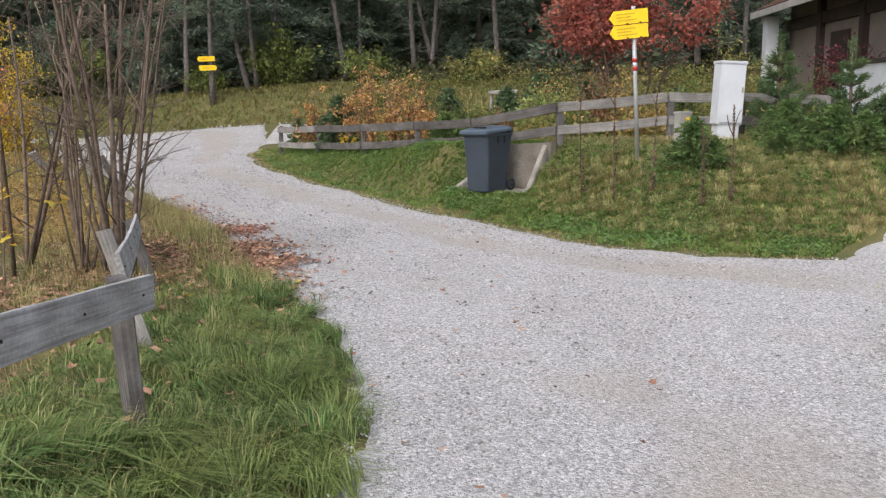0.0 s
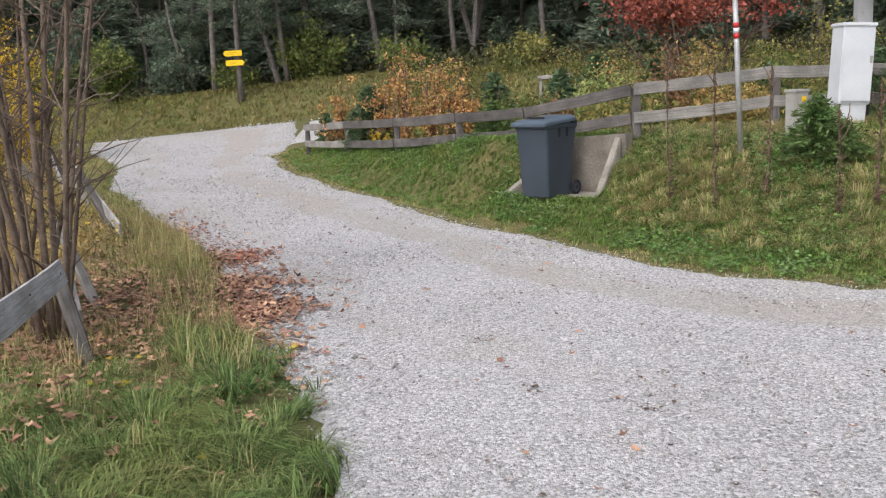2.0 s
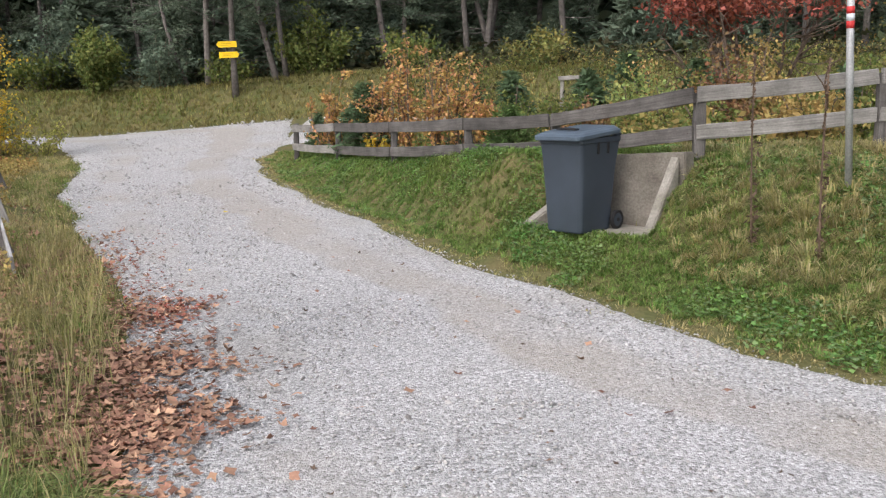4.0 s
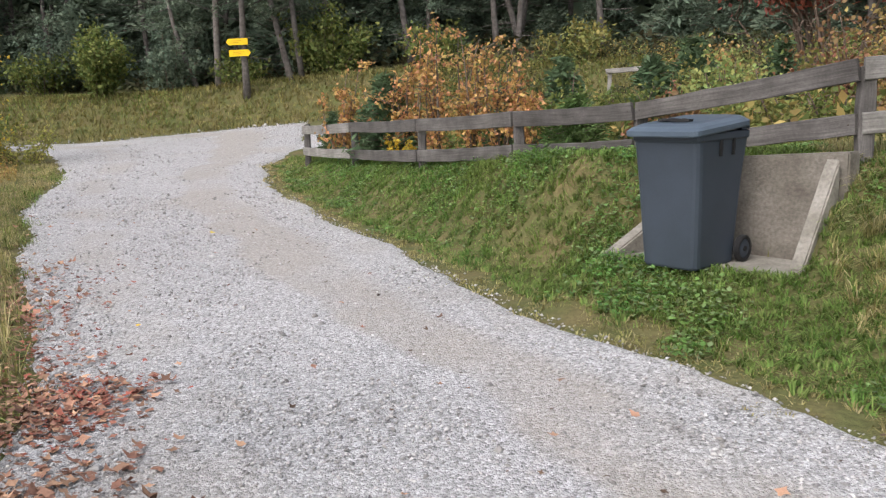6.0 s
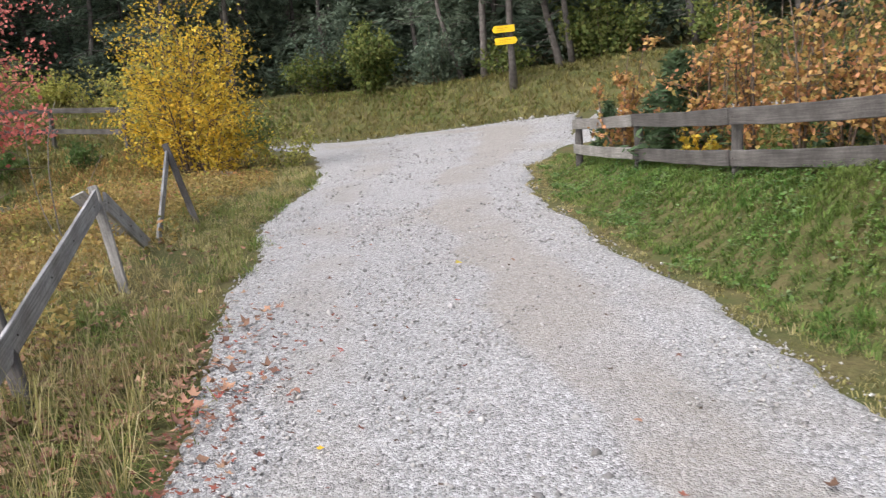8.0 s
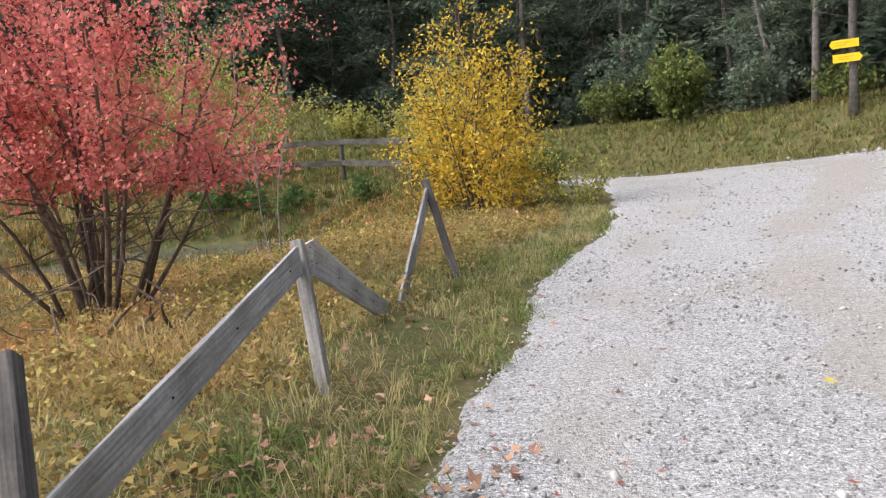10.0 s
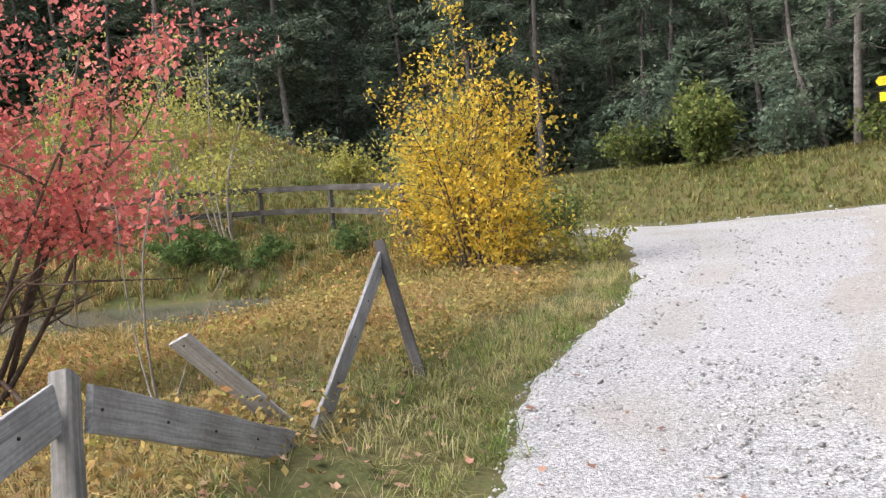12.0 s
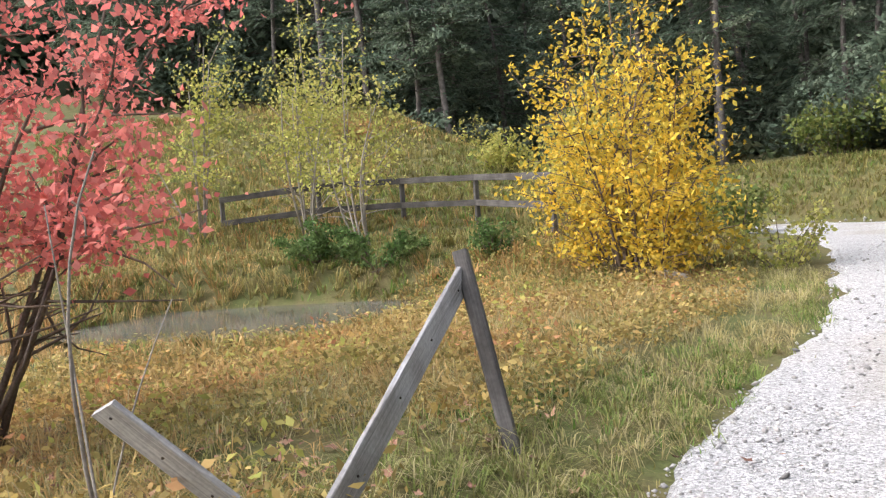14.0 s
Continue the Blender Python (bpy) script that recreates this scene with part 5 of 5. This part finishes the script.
sap = at_base("yellow_maple_sapling", "thin sapling with a few large yellow maple leaves", "shrub", at_ground(-3.95, 3.4))
v, f = join([tube_data(grow((0, 0, -0.05), (0.1, 0.1, 2.2), ml), np.linspace(0.012, 0.004, 6), 5)] + [tube_data(grow((0.03, 0.03, 0.5), Vector(p) - Vector(at_ground(-3.95, 3.4)), ml, 0.1, 4), [0.005, 0.004, 0.003, 0.002], 4) for p in c])
part("stem", mesh("stem", v, f, None, True), M_TWIG, sap)
part("foliage", litter_mesh("foliage", hang - np.array(at_ground(-3.95, 3.4)), 0.13, M_YELLEAF, ml), M_YELLEAF, sap)

# low timber frame in the garden
gf = at_base("timber_frame", "low grey timber rail on two short posts among the garden weeds", "rail", (0, 0, 0))
for k, x in enumerate((-2.06, -1.30)):
    part("post", beam_bm((x, 24.6, h(x, 24.6) - 0.1), (x, 24.6, 1.93), 0.10, 0.09, (1, 0, 0), 0, 0.006, 4, 90 + k), M_RAIL, gf)
part("rail", beam_bm((-2.14, 24.55, 1.97), (-1.2, 24.55, 2.0), 0.11, 0.10, (0, 0, 1), 0, 0.006, 4, 93), M_RAIL, gf)

# dry stalks on the slope
for k, (x, y, tl) in enumerate(((1.48, 9.25, 1.62), (1.96, 8.77, 1.60), (2.49, 8.67, 1.41), (3.14, 8.18, 1.12), (3.51, 8.26, 1.27))):
    dry_stalk(x, y, tl, 400 + k, 0.03 * (k % 3 - 1))

# fallen log by the willow, and dead brushwood
log = at_base("fallen_log", "grey barkless log lying in the grass below the golden willow", "log", (0, 0, 0))
v, f = tube_data([(-17.3, 19.85, h(-17.3, 19.85) + 0.14), (-16.4, 19.7, h(-16.4, 19.7) + 0.10), (-15.4, 19.5, h(-15.4, 19.5) + 0.08)], [0.05, 0.06, 0.055], 9)
part("stem", mesh("stem", v, f, None, True), M_DEAD, log)
brush = at_base("dead_brushwood", "tangle of fallen dead branches under the crimson bush", "branches", at_ground(-11.0, 10.3))
rb_ = np.random.default_rng(280)
for k in range(16):
    p = rb_.normal(size=3) * np.array([0.9, 0.7, 0.0]) + np.array([0, 0, 0.10])
    q = p + np.array([rb_.uniform(-0.9, 0.9), rb_.uniform(-0.7, 0.7), rb_.uniform(0.0, 0.4)])
    v, f = tube_data(grow(p, q, rb_, 0.12, 6), np.linspace(0.022, 0.006, 6), 5)
    part("branch", mesh("branch", v, f, None, True), M_TWIG, brush)

# pond in the hollow
ring = [(-19.7 + 3.1 * 0.53 * math.cos(a) - 2.1 * 0.85 * math.sin(a), 14.6 + 3.1 * 0.85 * math.cos(a) + 2.1 * 0.53 * math.sin(a), -0.05) for a in [k * math.pi / 20 for k in range(40)]]
tagged(new("water", mesh("water", ring, [tuple(range(40))], M_WATER)), "small still pond reflecting the grey sky", "pond", kind="structure")


# ---- ground cover ----
def scatter(n, box, rng, keep):
    """Random places in a box (x0, x1, y0, y1) that pass keep(x, y)."""
    x, y = rng.uniform(box[0], box[1], n), rng.uniform(box[2], box[3], n)
    k = keep(x, y)
    return x[k], y[k]


DRIVE_L, DRIVE_R = np.array([(4.3, 6.2), (4.75, 7.1), (5.4, 7.8), (7.0, 8.4), (11, 9.9)]), np.array([(5.6, 5.9), (5.7, 6.7), (6.3, 7.1), (8, 7.5), (12, 8.4)])


def off_road(x, y, gap=0.0, ragged=0.12):
    j = ragged * np.sin(x * 7.3 + y * 3.1) * np.sin(y * 5.7 - x * 2.3)
    drive = (x > 3.9) & (away(x, y, DRIVE_L) < 0.05) & (away(x, y, DRIVE_R) > -0.05)
    return ((away(x, y, LEFT) > gap + j) | (away(x, y, RIGHT) < -gap + j)) & ~in_niche(x, y) & ~drive & ~((y > 24) & (y < 30.4) & (x > -13))


def cover(name, label, n, box, keep, tall, wide, lean, mat, seed, thin=None, clump=0.16):
    rng = np.random.default_rng(seed)
    x, y = scatter(n, box, rng, keep)
    if thin:
        k = patchy(x, y, thin[0], seed) + rng.uniform(-0.25, 0.25, len(x)) > thin[1]
        x, y = x[k], y[k]
    tagged(new(name, blade_mesh(name, x, y, height(x, y) - 0.02, tall, wide, lean, mat, rng, clump)), label, "grass", kind="stuff")


def by_pond(x, y):
    p, q = (x + 19.7) * 0.53 + (y - 14.6) * 0.85, (x + 19.7) * -0.85 + (y - 14.6) * 0.53
    return (p / 2.9) ** 2 + ((q + 0.5) / 2.3) ** 2 < 1


def left_side(x, y):
    return away(x, y, LEFT)


def right_side(x, y):
    return -away(x, y, RIGHT)


GG, SG, RG = "lush green verge grass", "straw-coloured dry grass", "rust-brown dry weeds"
LITTER_ZONE = lambda x, y: np.exp(-((x + 3.0) / 2.0) ** 2 - ((y - 5.6) / 2.1) ** 2)
cover("grass", GG, 230000, (-4, 1.5, -4.5, 6), lambda x, y: off_road(x, y, -0.06, 0.2) & (left_side(x, y) < 1.7) & (left_side(x, y) > -0.2) & ((LITTER_ZONE(x, y) < 0.30) | ((y < 4.5) & (left_side(x, y) > 0.08) & (left_side(x, y) < 0.55))), 0.20, 0.0078, 1.6, M_VERGE, 1, (1.6, -0.28), 0.26)
cover("grass", "flattened straw-coloured grass lying in the verge", 40000, (-4, 1.5, -4.5, 5), lambda x, y: off_road(x, y, 0.1) & (left_side(x, y) < 1.7) & (left_side(x, y) > 0.15), 0.15, 0.0055, 2.3, M_STRAW, 31, (1.6, 0.05), 0.3)
cover("grass", SG, 70000, (-7, 1.2, -4.5, 10.5), lambda x, y: off_road(x, y, 0.05) & (left_side(x, y) < 2.4) & (left_side(x, y) > 0) & (LITTER_ZONE(x, y) < 0.85), 0.22, 0.005, 0.9, M_STRAW, 2, (0.8, -0.12), 0.2)
cover("grass", GG, 150000, (-15, -3.5, 6, 20), lambda x, y: off_road(x, y, -0.04, 0.2) & (left_side(x, y) < 1.8) & (left_side(x, y) > -0.2), 0.12, 0.009, 1.4, M_GRASS, 3, (0.7, 0.06), 0.16)
cover("grass", SG, 150000, (-16, -4, 6, 21), lambda x, y: off_road(x, y, 0.02) & (left_side(x, y) < 3.4) & (left_side(x, y) > 0), 0.15, 0.006, 1.4, M_STRAW, 4, (0.7, -0.25), 0.2)
cover("grass", RG, 130000, (-20, -5, 6, 21), lambda x, y: (left_side(x, y) > 1.2) & (left_side(x, y) < 7) & ~by_pond(x, y), 0.19, 0.009, 1.5, M_RUST, 5, (0.5, -0.2), 0.24)
cover("grass", SG, 30000, (-21, -6, 6, 22), lambda x, y: (left_side(x, y) > 1.6) & (left_side(x, y) < 8) & ~by_pond(x, y), 0.26, 0.007, 1.3, M_STRAW, 6, (0.45, 0.05), 0.3)
cover("grass", SG, 90000, (-45, -16, 12, 32), lambda x, y: (left_side(x, y) > 1) & ~by_pond(x, y), 0.24, 0.026, 1.1, M_BANK, 7, None, 0.45)
cover("grass", RG, 40000, (-45, -16, 12, 32), lambda x, y: (left_side(x, y) > 1) & ~by_pond(x, y), 0.28, 0.024, 1.1, M_RUST, 17, (0.25, 0.0), 0.5)
cover("grass", GG, 60000, (-45, -16, 12, 32), lambda x, y: (left_side(x, y) > 1) & ~by_pond(x, y), 0.22, 0.024, 1.1, M_GRASS, 8, (0.3, -0.1), 0.4)
cover("grass", GG, 480000, (-9, 5, 5, 22), lambda x, y: off_road(x, y, 0.10, 0.3) & (right_side(x, y) + 0.12 * patchy(x, y, 1.5, 51) > 0.16) & (right_side(x, y) < 3.6), 0.070, 0.010, 1.3, M_SLOPE, 9, (0.8, -0.75), 0.13)
cover("grass", SG, 110000, (-9, 5, 5, 22), lambda x, y: off_road(x, y, 0.0, 0.25) & (right_side(x, y) > 0) & (right_side(x, y) < 0.75), 0.075, 0.006, 1.3, M_STRAW, 10, (0.7, 0.15), 0.16)
cover("grass", "short dry brown grass fringing the gravel", 240000, (-9, 4, 5, 22), lambda x, y: off_road(x, y, -0.08, 0.35) & (right_side(x, y) > -0.3) & (right_side(x, y) < 0.55), 0.045, 0.007, 1.4, M_STRAW, 24, (1.2, -0.7), 0.12)
cover("grass", GG, 170000, (-6, 3, 7.5, 17), lambda x, y: off_road(x, y, 0.25) & (right_side(x, y) > 0.4) & (right_side(x, y) < 3.2) & ~in_niche(x, y), 0.065, 0.010, 1.4, M_SLOPE, 52, None, 0.1)
cover("grass", SG, 60000, (0.8, 5.5, 7, 11.8), lambda x, y: off_road(x, y, 0.3) & (right_side(x, y) > 0.9) & ~in_niche(x, y), 0.13, 0.006, 1.4, M_STRAW, 11, (1.1, -0.35), 0.22)
cover("grass", GG, 26000, (-10, 10, 11, 24), lambda x, y: (right_side(x, y) > 2.5) & (y < 23.5), 0.16, 0.016, 0.9, M_GRASS, 12)
cover("grass", SG, 80000, (-32, 12, 30, 38), lambda x, y: (y - np.where(x > -17, 30.1, 30.1 + (x + 17) * 0.12) > 0.35) & (y - np.where(x > -17, 30.1, 30.1 + (x + 17) * 0.12) < 3.6), 0.22, 0.022, 1.2, M_BANK, 13, None, 0.2)
cover("grass", GG, 60000, (-32, 12, 30, 38), lambda x, y: (y - np.where(x > -17, 30.1, 30.1 + (x + 17) * 0.12) > 0.8) & (y - np.where(x > -17, 30.1, 30.1 + (x + 17) * 0.12) < 3.8), 0.18, 0.022, 1.2, M_GRASS, 14, (0.35, 0.0), 0.2)
cover("grass", GG, 2600, (3.9, 6.5, 3.9, 5.9), lambda x, y: (np.abs(y - 5.25 + (x - 4.1) * 0.25) < 0.28), 0.06, 0.008, 1.0, M_GRASS, 15)
cover("grass", RG, 40000, (-32, -12, 2, 16), lambda x, y: (left_side(x, y) > 6) & ~by_pond(x, y), 0.28, 0.018, 1.1, M_RUST, 18, (0.3, -0.2), 0.35)
cover("grass", SG, 30000, (-32, -12, 2, 16), lambda x, y: (left_side(x, y) > 6) & ~by_pond(x, y), 0.26, 0.018, 1.1, M_BANK, 19, (0.3, -0.2), 0.35)
cover("grass", "dull brown dry weeds behind the broken fence", 50000, (-12, 0.5, -6, 9), lambda x, y: (left_side(x, y) > 1.7) & (left_side(x, y) < 9), 0.20, 0.006, 1.3, M_DULL, 20, (0.4, -0.05), 0.3)
cover("grass", GG, 110000, (-6, 5, 5, 14), lambda x, y: off_road(x, y, 0.22, 0.3) & (right_side(x, y) > 0.2) & (right_side(x, y) < 1.15), 0.085, 0.010, 1.3, M_SLOPE, 33, (0.9, -0.2), 0.16)
cover("grass", GG, 60000, (3.6, 9.5, 5.2, 12), lambda x, y: off_road(x, y, 0.1) & (right_side(x, y) > 0.2), 0.08, 0.010, 1.2, M_SLOPE, 23, None, 0.15)
cover("grass", "tall dry straw weeds between the leaf drifts", 15000, (-6.5, -1.2, 3.6, 10.5), lambda x, y: (left_side(x, y) > 0.08) & (left_side(x, y) < 0.75), 0.34, 0.0055, 0.7, M_STRAW, 34, (1.3, -0.2), 0.22)
cover("grass", "sparse olive tufts creeping out over the gravel's edge", 26000, (-9, 5, 5, 22), lambda x, y: (right_side(x, y) > -0.55) & (right_side(x, y) < 0.1), 0.040, 0.008, 1.5, M_BANK, 35, (2.6, 0.12), 0.10)
cover("grass", "sparse olive tufts creeping out over the gravel's edge", 16000, (-16, 1, -1, 22), lambda x, y: (left_side(x, y) > -0.4) & (left_side(x, y) < 0.1), 0.055, 0.007, 1.4, M_BANK, 36, (2.4, 0.12), 0.12)
for gm, gs, gl, gn, gt in ((M_GREENLEAF, 71, "low green leafy growth filling the garden", 42000, 0.12), (M_OLIVE, 72, "low yellowing growth filling the garden", 26000, 0.18), (M_WEED, 73, "low tan withered growth filling the garden", 30000, 0.15), (M_UNDER, 74, "dark leafy growth before the wood", 26000, -0.1)):
    rg = np.random.default_rng(gs)
    qx, qy = scatter(gn, (-9, 9, 12.5, 35) if gs != 74 else (-9, 12, 24, 35.5), rg, lambda x, y: (right_side(x, y) > 3.0) & ~((x < -4) & (y > 21.5) & (y < 30.6)) & ~((y > 26.3) & (y < 30.8)))
    qk = patchy(qx, qy, 0.55, gs) + rg.uniform(-0.2, 0.2, len(qx)) > gt
    qx, qy = qx[qk], qy[qk]
    qh = 0.25 + 0.55 * np.clip(patchy(qx, qy, 0.9, gs + 9) + 0.5, 0, 1)
    tagged(new("garden_growth", leaf_mesh("garden_growth", np.stack([qx, qy, height(qx, qy) + rg.uniform(0, 1, len(qx)) * qh], -1), 0.06, gm, rg, 1.8, 0.5, 0.2)), gl, "weeds", kind="stuff")
rw = np.random.default_rng(25)
wx, wy = scatter(150000, (-20, -5, 6, 20), rw, lambda x, y: (left_side(x, y) > 0.8) & (left_side(x, y) < 7.5) & ~by_pond(x, y))
wk = patchy(wx, wy, 0.8, 27) + rw.uniform(-0.3, 0.3, len(wx)) > 0.0
wx, wy = wx[wk], wy[wk]
tagged(new("withered_weeds", leaf_mesh("withered_weeds", np.stack([wx, wy, height(wx, wy) + 0.02 + rw.uniform(0, 1, len(wx)) ** 2 * 0.22], -1), 0.030, M_WEED, rw, 1.8, 0.5, 0.3)), "low tangle of withered rust and olive weeds", "weeds", kind="stuff")
for wm, ws, wl, wn in ((M_ORANGE, 41, "low orange-red autumn weeds in the hollow", 60000), (M_LIME, 42, "low yellow-green weeds in the hollow", 45000)):
    rv = np.random.default_rng(ws)
    wx, wy = scatter(wn, (-20, -8, 8, 20), rv, lambda x, y: (left_side(x, y) > 0.9) & (left_side(x, y) < 7.0) & ~by_pond(x, y))
    wk = patchy(wx, wy, 1.1, ws) + rv.uniform(-0.2, 0.2, len(wx)) > 0.42
    wx, wy = wx[wk], wy[wk]
    tagged(new("autumn_weeds", leaf_mesh("autumn_weeds", np.stack([wx, wy, height(wx, wy) + 0.03 + rv.uniform(0, 1, len(wx)) ** 2 * 0.30], -1), 0.034, wm, rv, 1.7, 0.5, 0.3)), wl, "weeds", kind="stuff")
rc = np.random.default_rng(16)
cx, cy = scatter(260000, (-9, 5, 6, 20), rc, lambda x, y: off_road(x, y, 0.25, 0.3) & (right_side(x, y) > 0) & (right_side(x, y) < 3.2))
ck = patchy(cx, cy, 0.9, 21) + rc.uniform(-0.2, 0.2, len(cx)) > 0.05
cx, cy = cx[ck], cy[ck]
tagged(new("clover", leaf_mesh("clover", np.stack([cx, cy, height(cx, cy) + rc.uniform(0.01, 0.06, len(cx))], -1), 0.032, M_CLOVER, rc, 1.2, 0.4, 0.7)), "low broad-leaved clover and weeds in the grass slope", "weeds", kind="stuff")


def fallen(name, label, spots, size, mat, seed):
    rng = np.random.default_rng(seed)
    xs, ys = [], []
    for cx, cy, sx, sy, n in spots:
        xs.append(rng.normal(cx, sx, n))
        ys.append(rng.normal(cy, sy, n))
    x, y = np.concatenate(xs), np.concatenate(ys)
    off = (away(x, y, LEFT) > 0.15) & (y < 3.2)
    z = height(x, y) + 0.022 + rng.uniform(0, 0.03, len(x)) + off * rng.uniform(0.0, 0.10, len(x))
    tagged(new(name, litter_mesh(name, np.stack([x, y, z], -1), size, mat, rng)), label, "leaves", kind="stuff")


fallen("fallen_leaves", "drift of curled brown autumn leaves along the road's edge", ((-1.95, 5.1, 0.20, 0.26, 480), (-2.35, 5.55, 0.22, 0.3, 420), (-1.85, 5.55, 0.30, 0.14, 190), (-2.75, 6.35, 0.24, 0.3, 420), (-2.25, 6.4, 0.34, 0.14, 130), (-3.35, 7.55, 0.25, 0.25, 260), (-3.75, 7.5, 0.3, 0.35, 260), (-1.2, 3.8, 0.14, 0.35, 130), (-1.55, 4.4, 0.15, 0.3, 170), (-0.75, 3.1, 0.15, 0.5, 50), (-2.0, 5.2, 0.25, 0.4, 300), (-2.6, 6.1, 0.25, 0.4, 260)), 0.068, M_LITTER, 500)
fallen("fallen_leaves", "brown leaves heaped in the weeds under the broken fence", ((-4.0, 6.0, 0.6, 0.6, 700), (-2.95, 4.5, 0.4, 0.6, 800), (-3.4, 5.2, 0.45, 0.6, 600), (-2.1, 3.0, 0.35, 0.6, 420), (-3.6, 3.2, 0.9, 0.8, 800), (-2.2, 1.3, 0.5, 0.8, 320), (-5.0, 7.0, 0.7, 0.8, 500), (-0.9, 0.4, 0.5, 1.2, 60), (-1.4, -0.6, 0.8, 1.0, 130), (-6.0, 9.2, 0.5, 0.7, 260), (-10.5, 11.8, 1.3, 1.2, 700), (-9.0, 10.2, 0.8, 0.8, 300), (-5.2, 8.6, 0.35, 0.5, 330), (-5.7, 9.3, 0.3, 0.4, 260), (-6.6, 10.3, 0.4, 0.5, 160)), 0.075, M_LITTER, 505)
fallen("fallen_leaves", "scattered small red leaves on the gravel near the fence", ((-4.5, 8.6, 0.3, 0.3, 110), (-4.85, 9.15, 0.22, 0.3, 90), (-5.3, 9.9, 0.35, 0.4, 70), (-3.25, 7.72, 0.18, 0.15, 240), (-3.15, 7.25, 0.2, 0.15, 200), (-4.1, 8.3, 0.3, 0.2, 150), (-5.4, 10.4, 0.6, 0.6, 30), (-4.2, 9.6, 0.8, 0.8, 25)), 0.045, M_REDLIT, 501)
fallen("fallen_leaves", "single brown leaves scattered over the gravel road", ((0.6, 2.6, 0.9, 2.2, 34), (1.2, 4.4, 1.6, 1.8, 24), (-1.5, 7.5, 1.6, 1.8, 22), (-4.5, 12.5, 2.0, 2.5, 14)), 0.062, M_LITTER, 502)
fallen("dark_litter", "dark bits of twig and leaf strewn over the gravel", ((1.0, 2.0, 1.6, 2.4, 110), (1.5, 4.6, 1.8, 1.6, 110), (0.6, 3.6, 0.05, 0.05, 12), (1.35, 3.3, 0.06, 0.05, 14), (0.1, 4.6, 0.06, 0.06, 12), (2.6, 4.1, 0.06, 0.05, 10), (-1.8, 8.0, 1.6, 1.8, 70), (-4.5, 11.8, 1.6, 2.0, 130), (-8.5, 16.5, 1.6, 2.0, 60)), 0.034, M_STALK, 504)
fallen("fallen_leaves", "a few fresh yellow leaves in the verge grass", ((-0.9, 0.6, 0.6, 1.2, 8), (-3.2, 4.2, 1.0, 1.2, 30), (-6.0, 8.6, 0.8, 1.2, 12)), 0.09, M_YELLEAF, 503)


def stones(n, box, low, high, seed, name="gravel_stones", label="loose pale limestone chips lying on the gravel road", near=None, power=2.2):
    """Irregular eight-sided chips on the road."""
    rng = np.random.default_rng(seed)
    x, y = scatter(n, box, rng, near or (lambda x, y: (away(x, y, LEFT) < -0.02) & (away(x, y, RIGHT) > 0.02)))
    dl, dr = -away(x, y, LEFT), away(x, y, RIGHT)
    lane = dl / np.maximum(dl + dr, 0.1)
    k = ~((((lane > 0.60) & (lane < 0.80)) | ((lane > 0.20) & (lane < 0.29))) & (rng.uniform(0, 1, len(x)) < 0.75))
    x, y = x[k], y[k]
    m = len(x)
    s = low + (high - low) * rng.uniform(0, 1, m) ** power
    base = np.array([[1, 0, 0], [0, 1, 0], [-1, 0, 0], [0, -1, 0], [0, 0, 0.7], [0, 0, -0.7]], float)
    v = base[None] * rng.uniform(0.65, 1.25, (m, 6, 1)) * s[:, None, None] * 0.5
    v[..., 0] *= rng.uniform(0.7, 1.5, (m, 1))
    an = rng.uniform(0, 6.28, m)
    ca, sa = np.cos(an)[:, None], np.sin(an)[:, None]
    vx, vy = v[..., 0] * ca - v[..., 1] * sa, v[..., 0] * sa + v[..., 1] * ca
    tilt = rng.normal(size=(m, 1)) * 0.35
    vz = v[..., 2] + vx * tilt
    z = height(x, y) + 0.014 + s * 0.10
    V = np.stack([vx + x[:, None], vy + y[:, None], vz + z[:, None]], -1).reshape(-1, 3)
    tri = np.array([[0, 1, 4], [1, 2, 4], [2, 3, 4], [3, 0, 4], [1, 0, 5], [2, 1, 5], [3, 2, 5], [0, 3, 5]])
    F = (tri[None] + np.arange(m)[:, None, None] * 6).reshape(-1, 3)
    me = bpy.data.meshes.new(name)
    me.vertices.add(len(V))
    me.vertices.foreach_set("co", V.ravel())
    me.loops.add(F.size)
    me.loops.foreach_set("vertex_index", F.ravel())
    me.polygons.add(len(F))
    me.polygons.foreach_set("loop_start", np.arange(0, F.size, 3))
    me.polygons.foreach_set("loop_total", np.full(len(F), 3))
    me.update(calc_edges=True)
    me.materials.append(M_STONE)
    tagged(new(name, me), label, "stones", kind="stuff")


stones(46000, (-5, 5, -2, 8), 0.008, 0.030, 600)
stones(46000, (-12, 1, 6, 16), 0.009, 0.034, 601)
stones(9000, (-16, -4, 14, 30), 0.02, 0.06, 602)
stones(700, (-16, 4, -1, 24), 0.03, 0.075, 603)
stones(220, (-13, 3, 3, 20), 0.015, 0.05, 604, "edge_stones", "pale stones washed to the road's grassy edge", lambda x, y: (np.abs(away(x, y, LEFT)) < 0.25) | (np.abs(away(x, y, RIGHT)) < 0.22))
stones(900, (-27, -8, 29.0, 35), 0.05, 0.16, 605, "edge_stones", "pale stones along the foot of the bank", lambda x, y: np.abs(y - np.where(x > -17, 30.1, 30.1 + (x + 17) * 0.12) - 0.15) < 0.3)
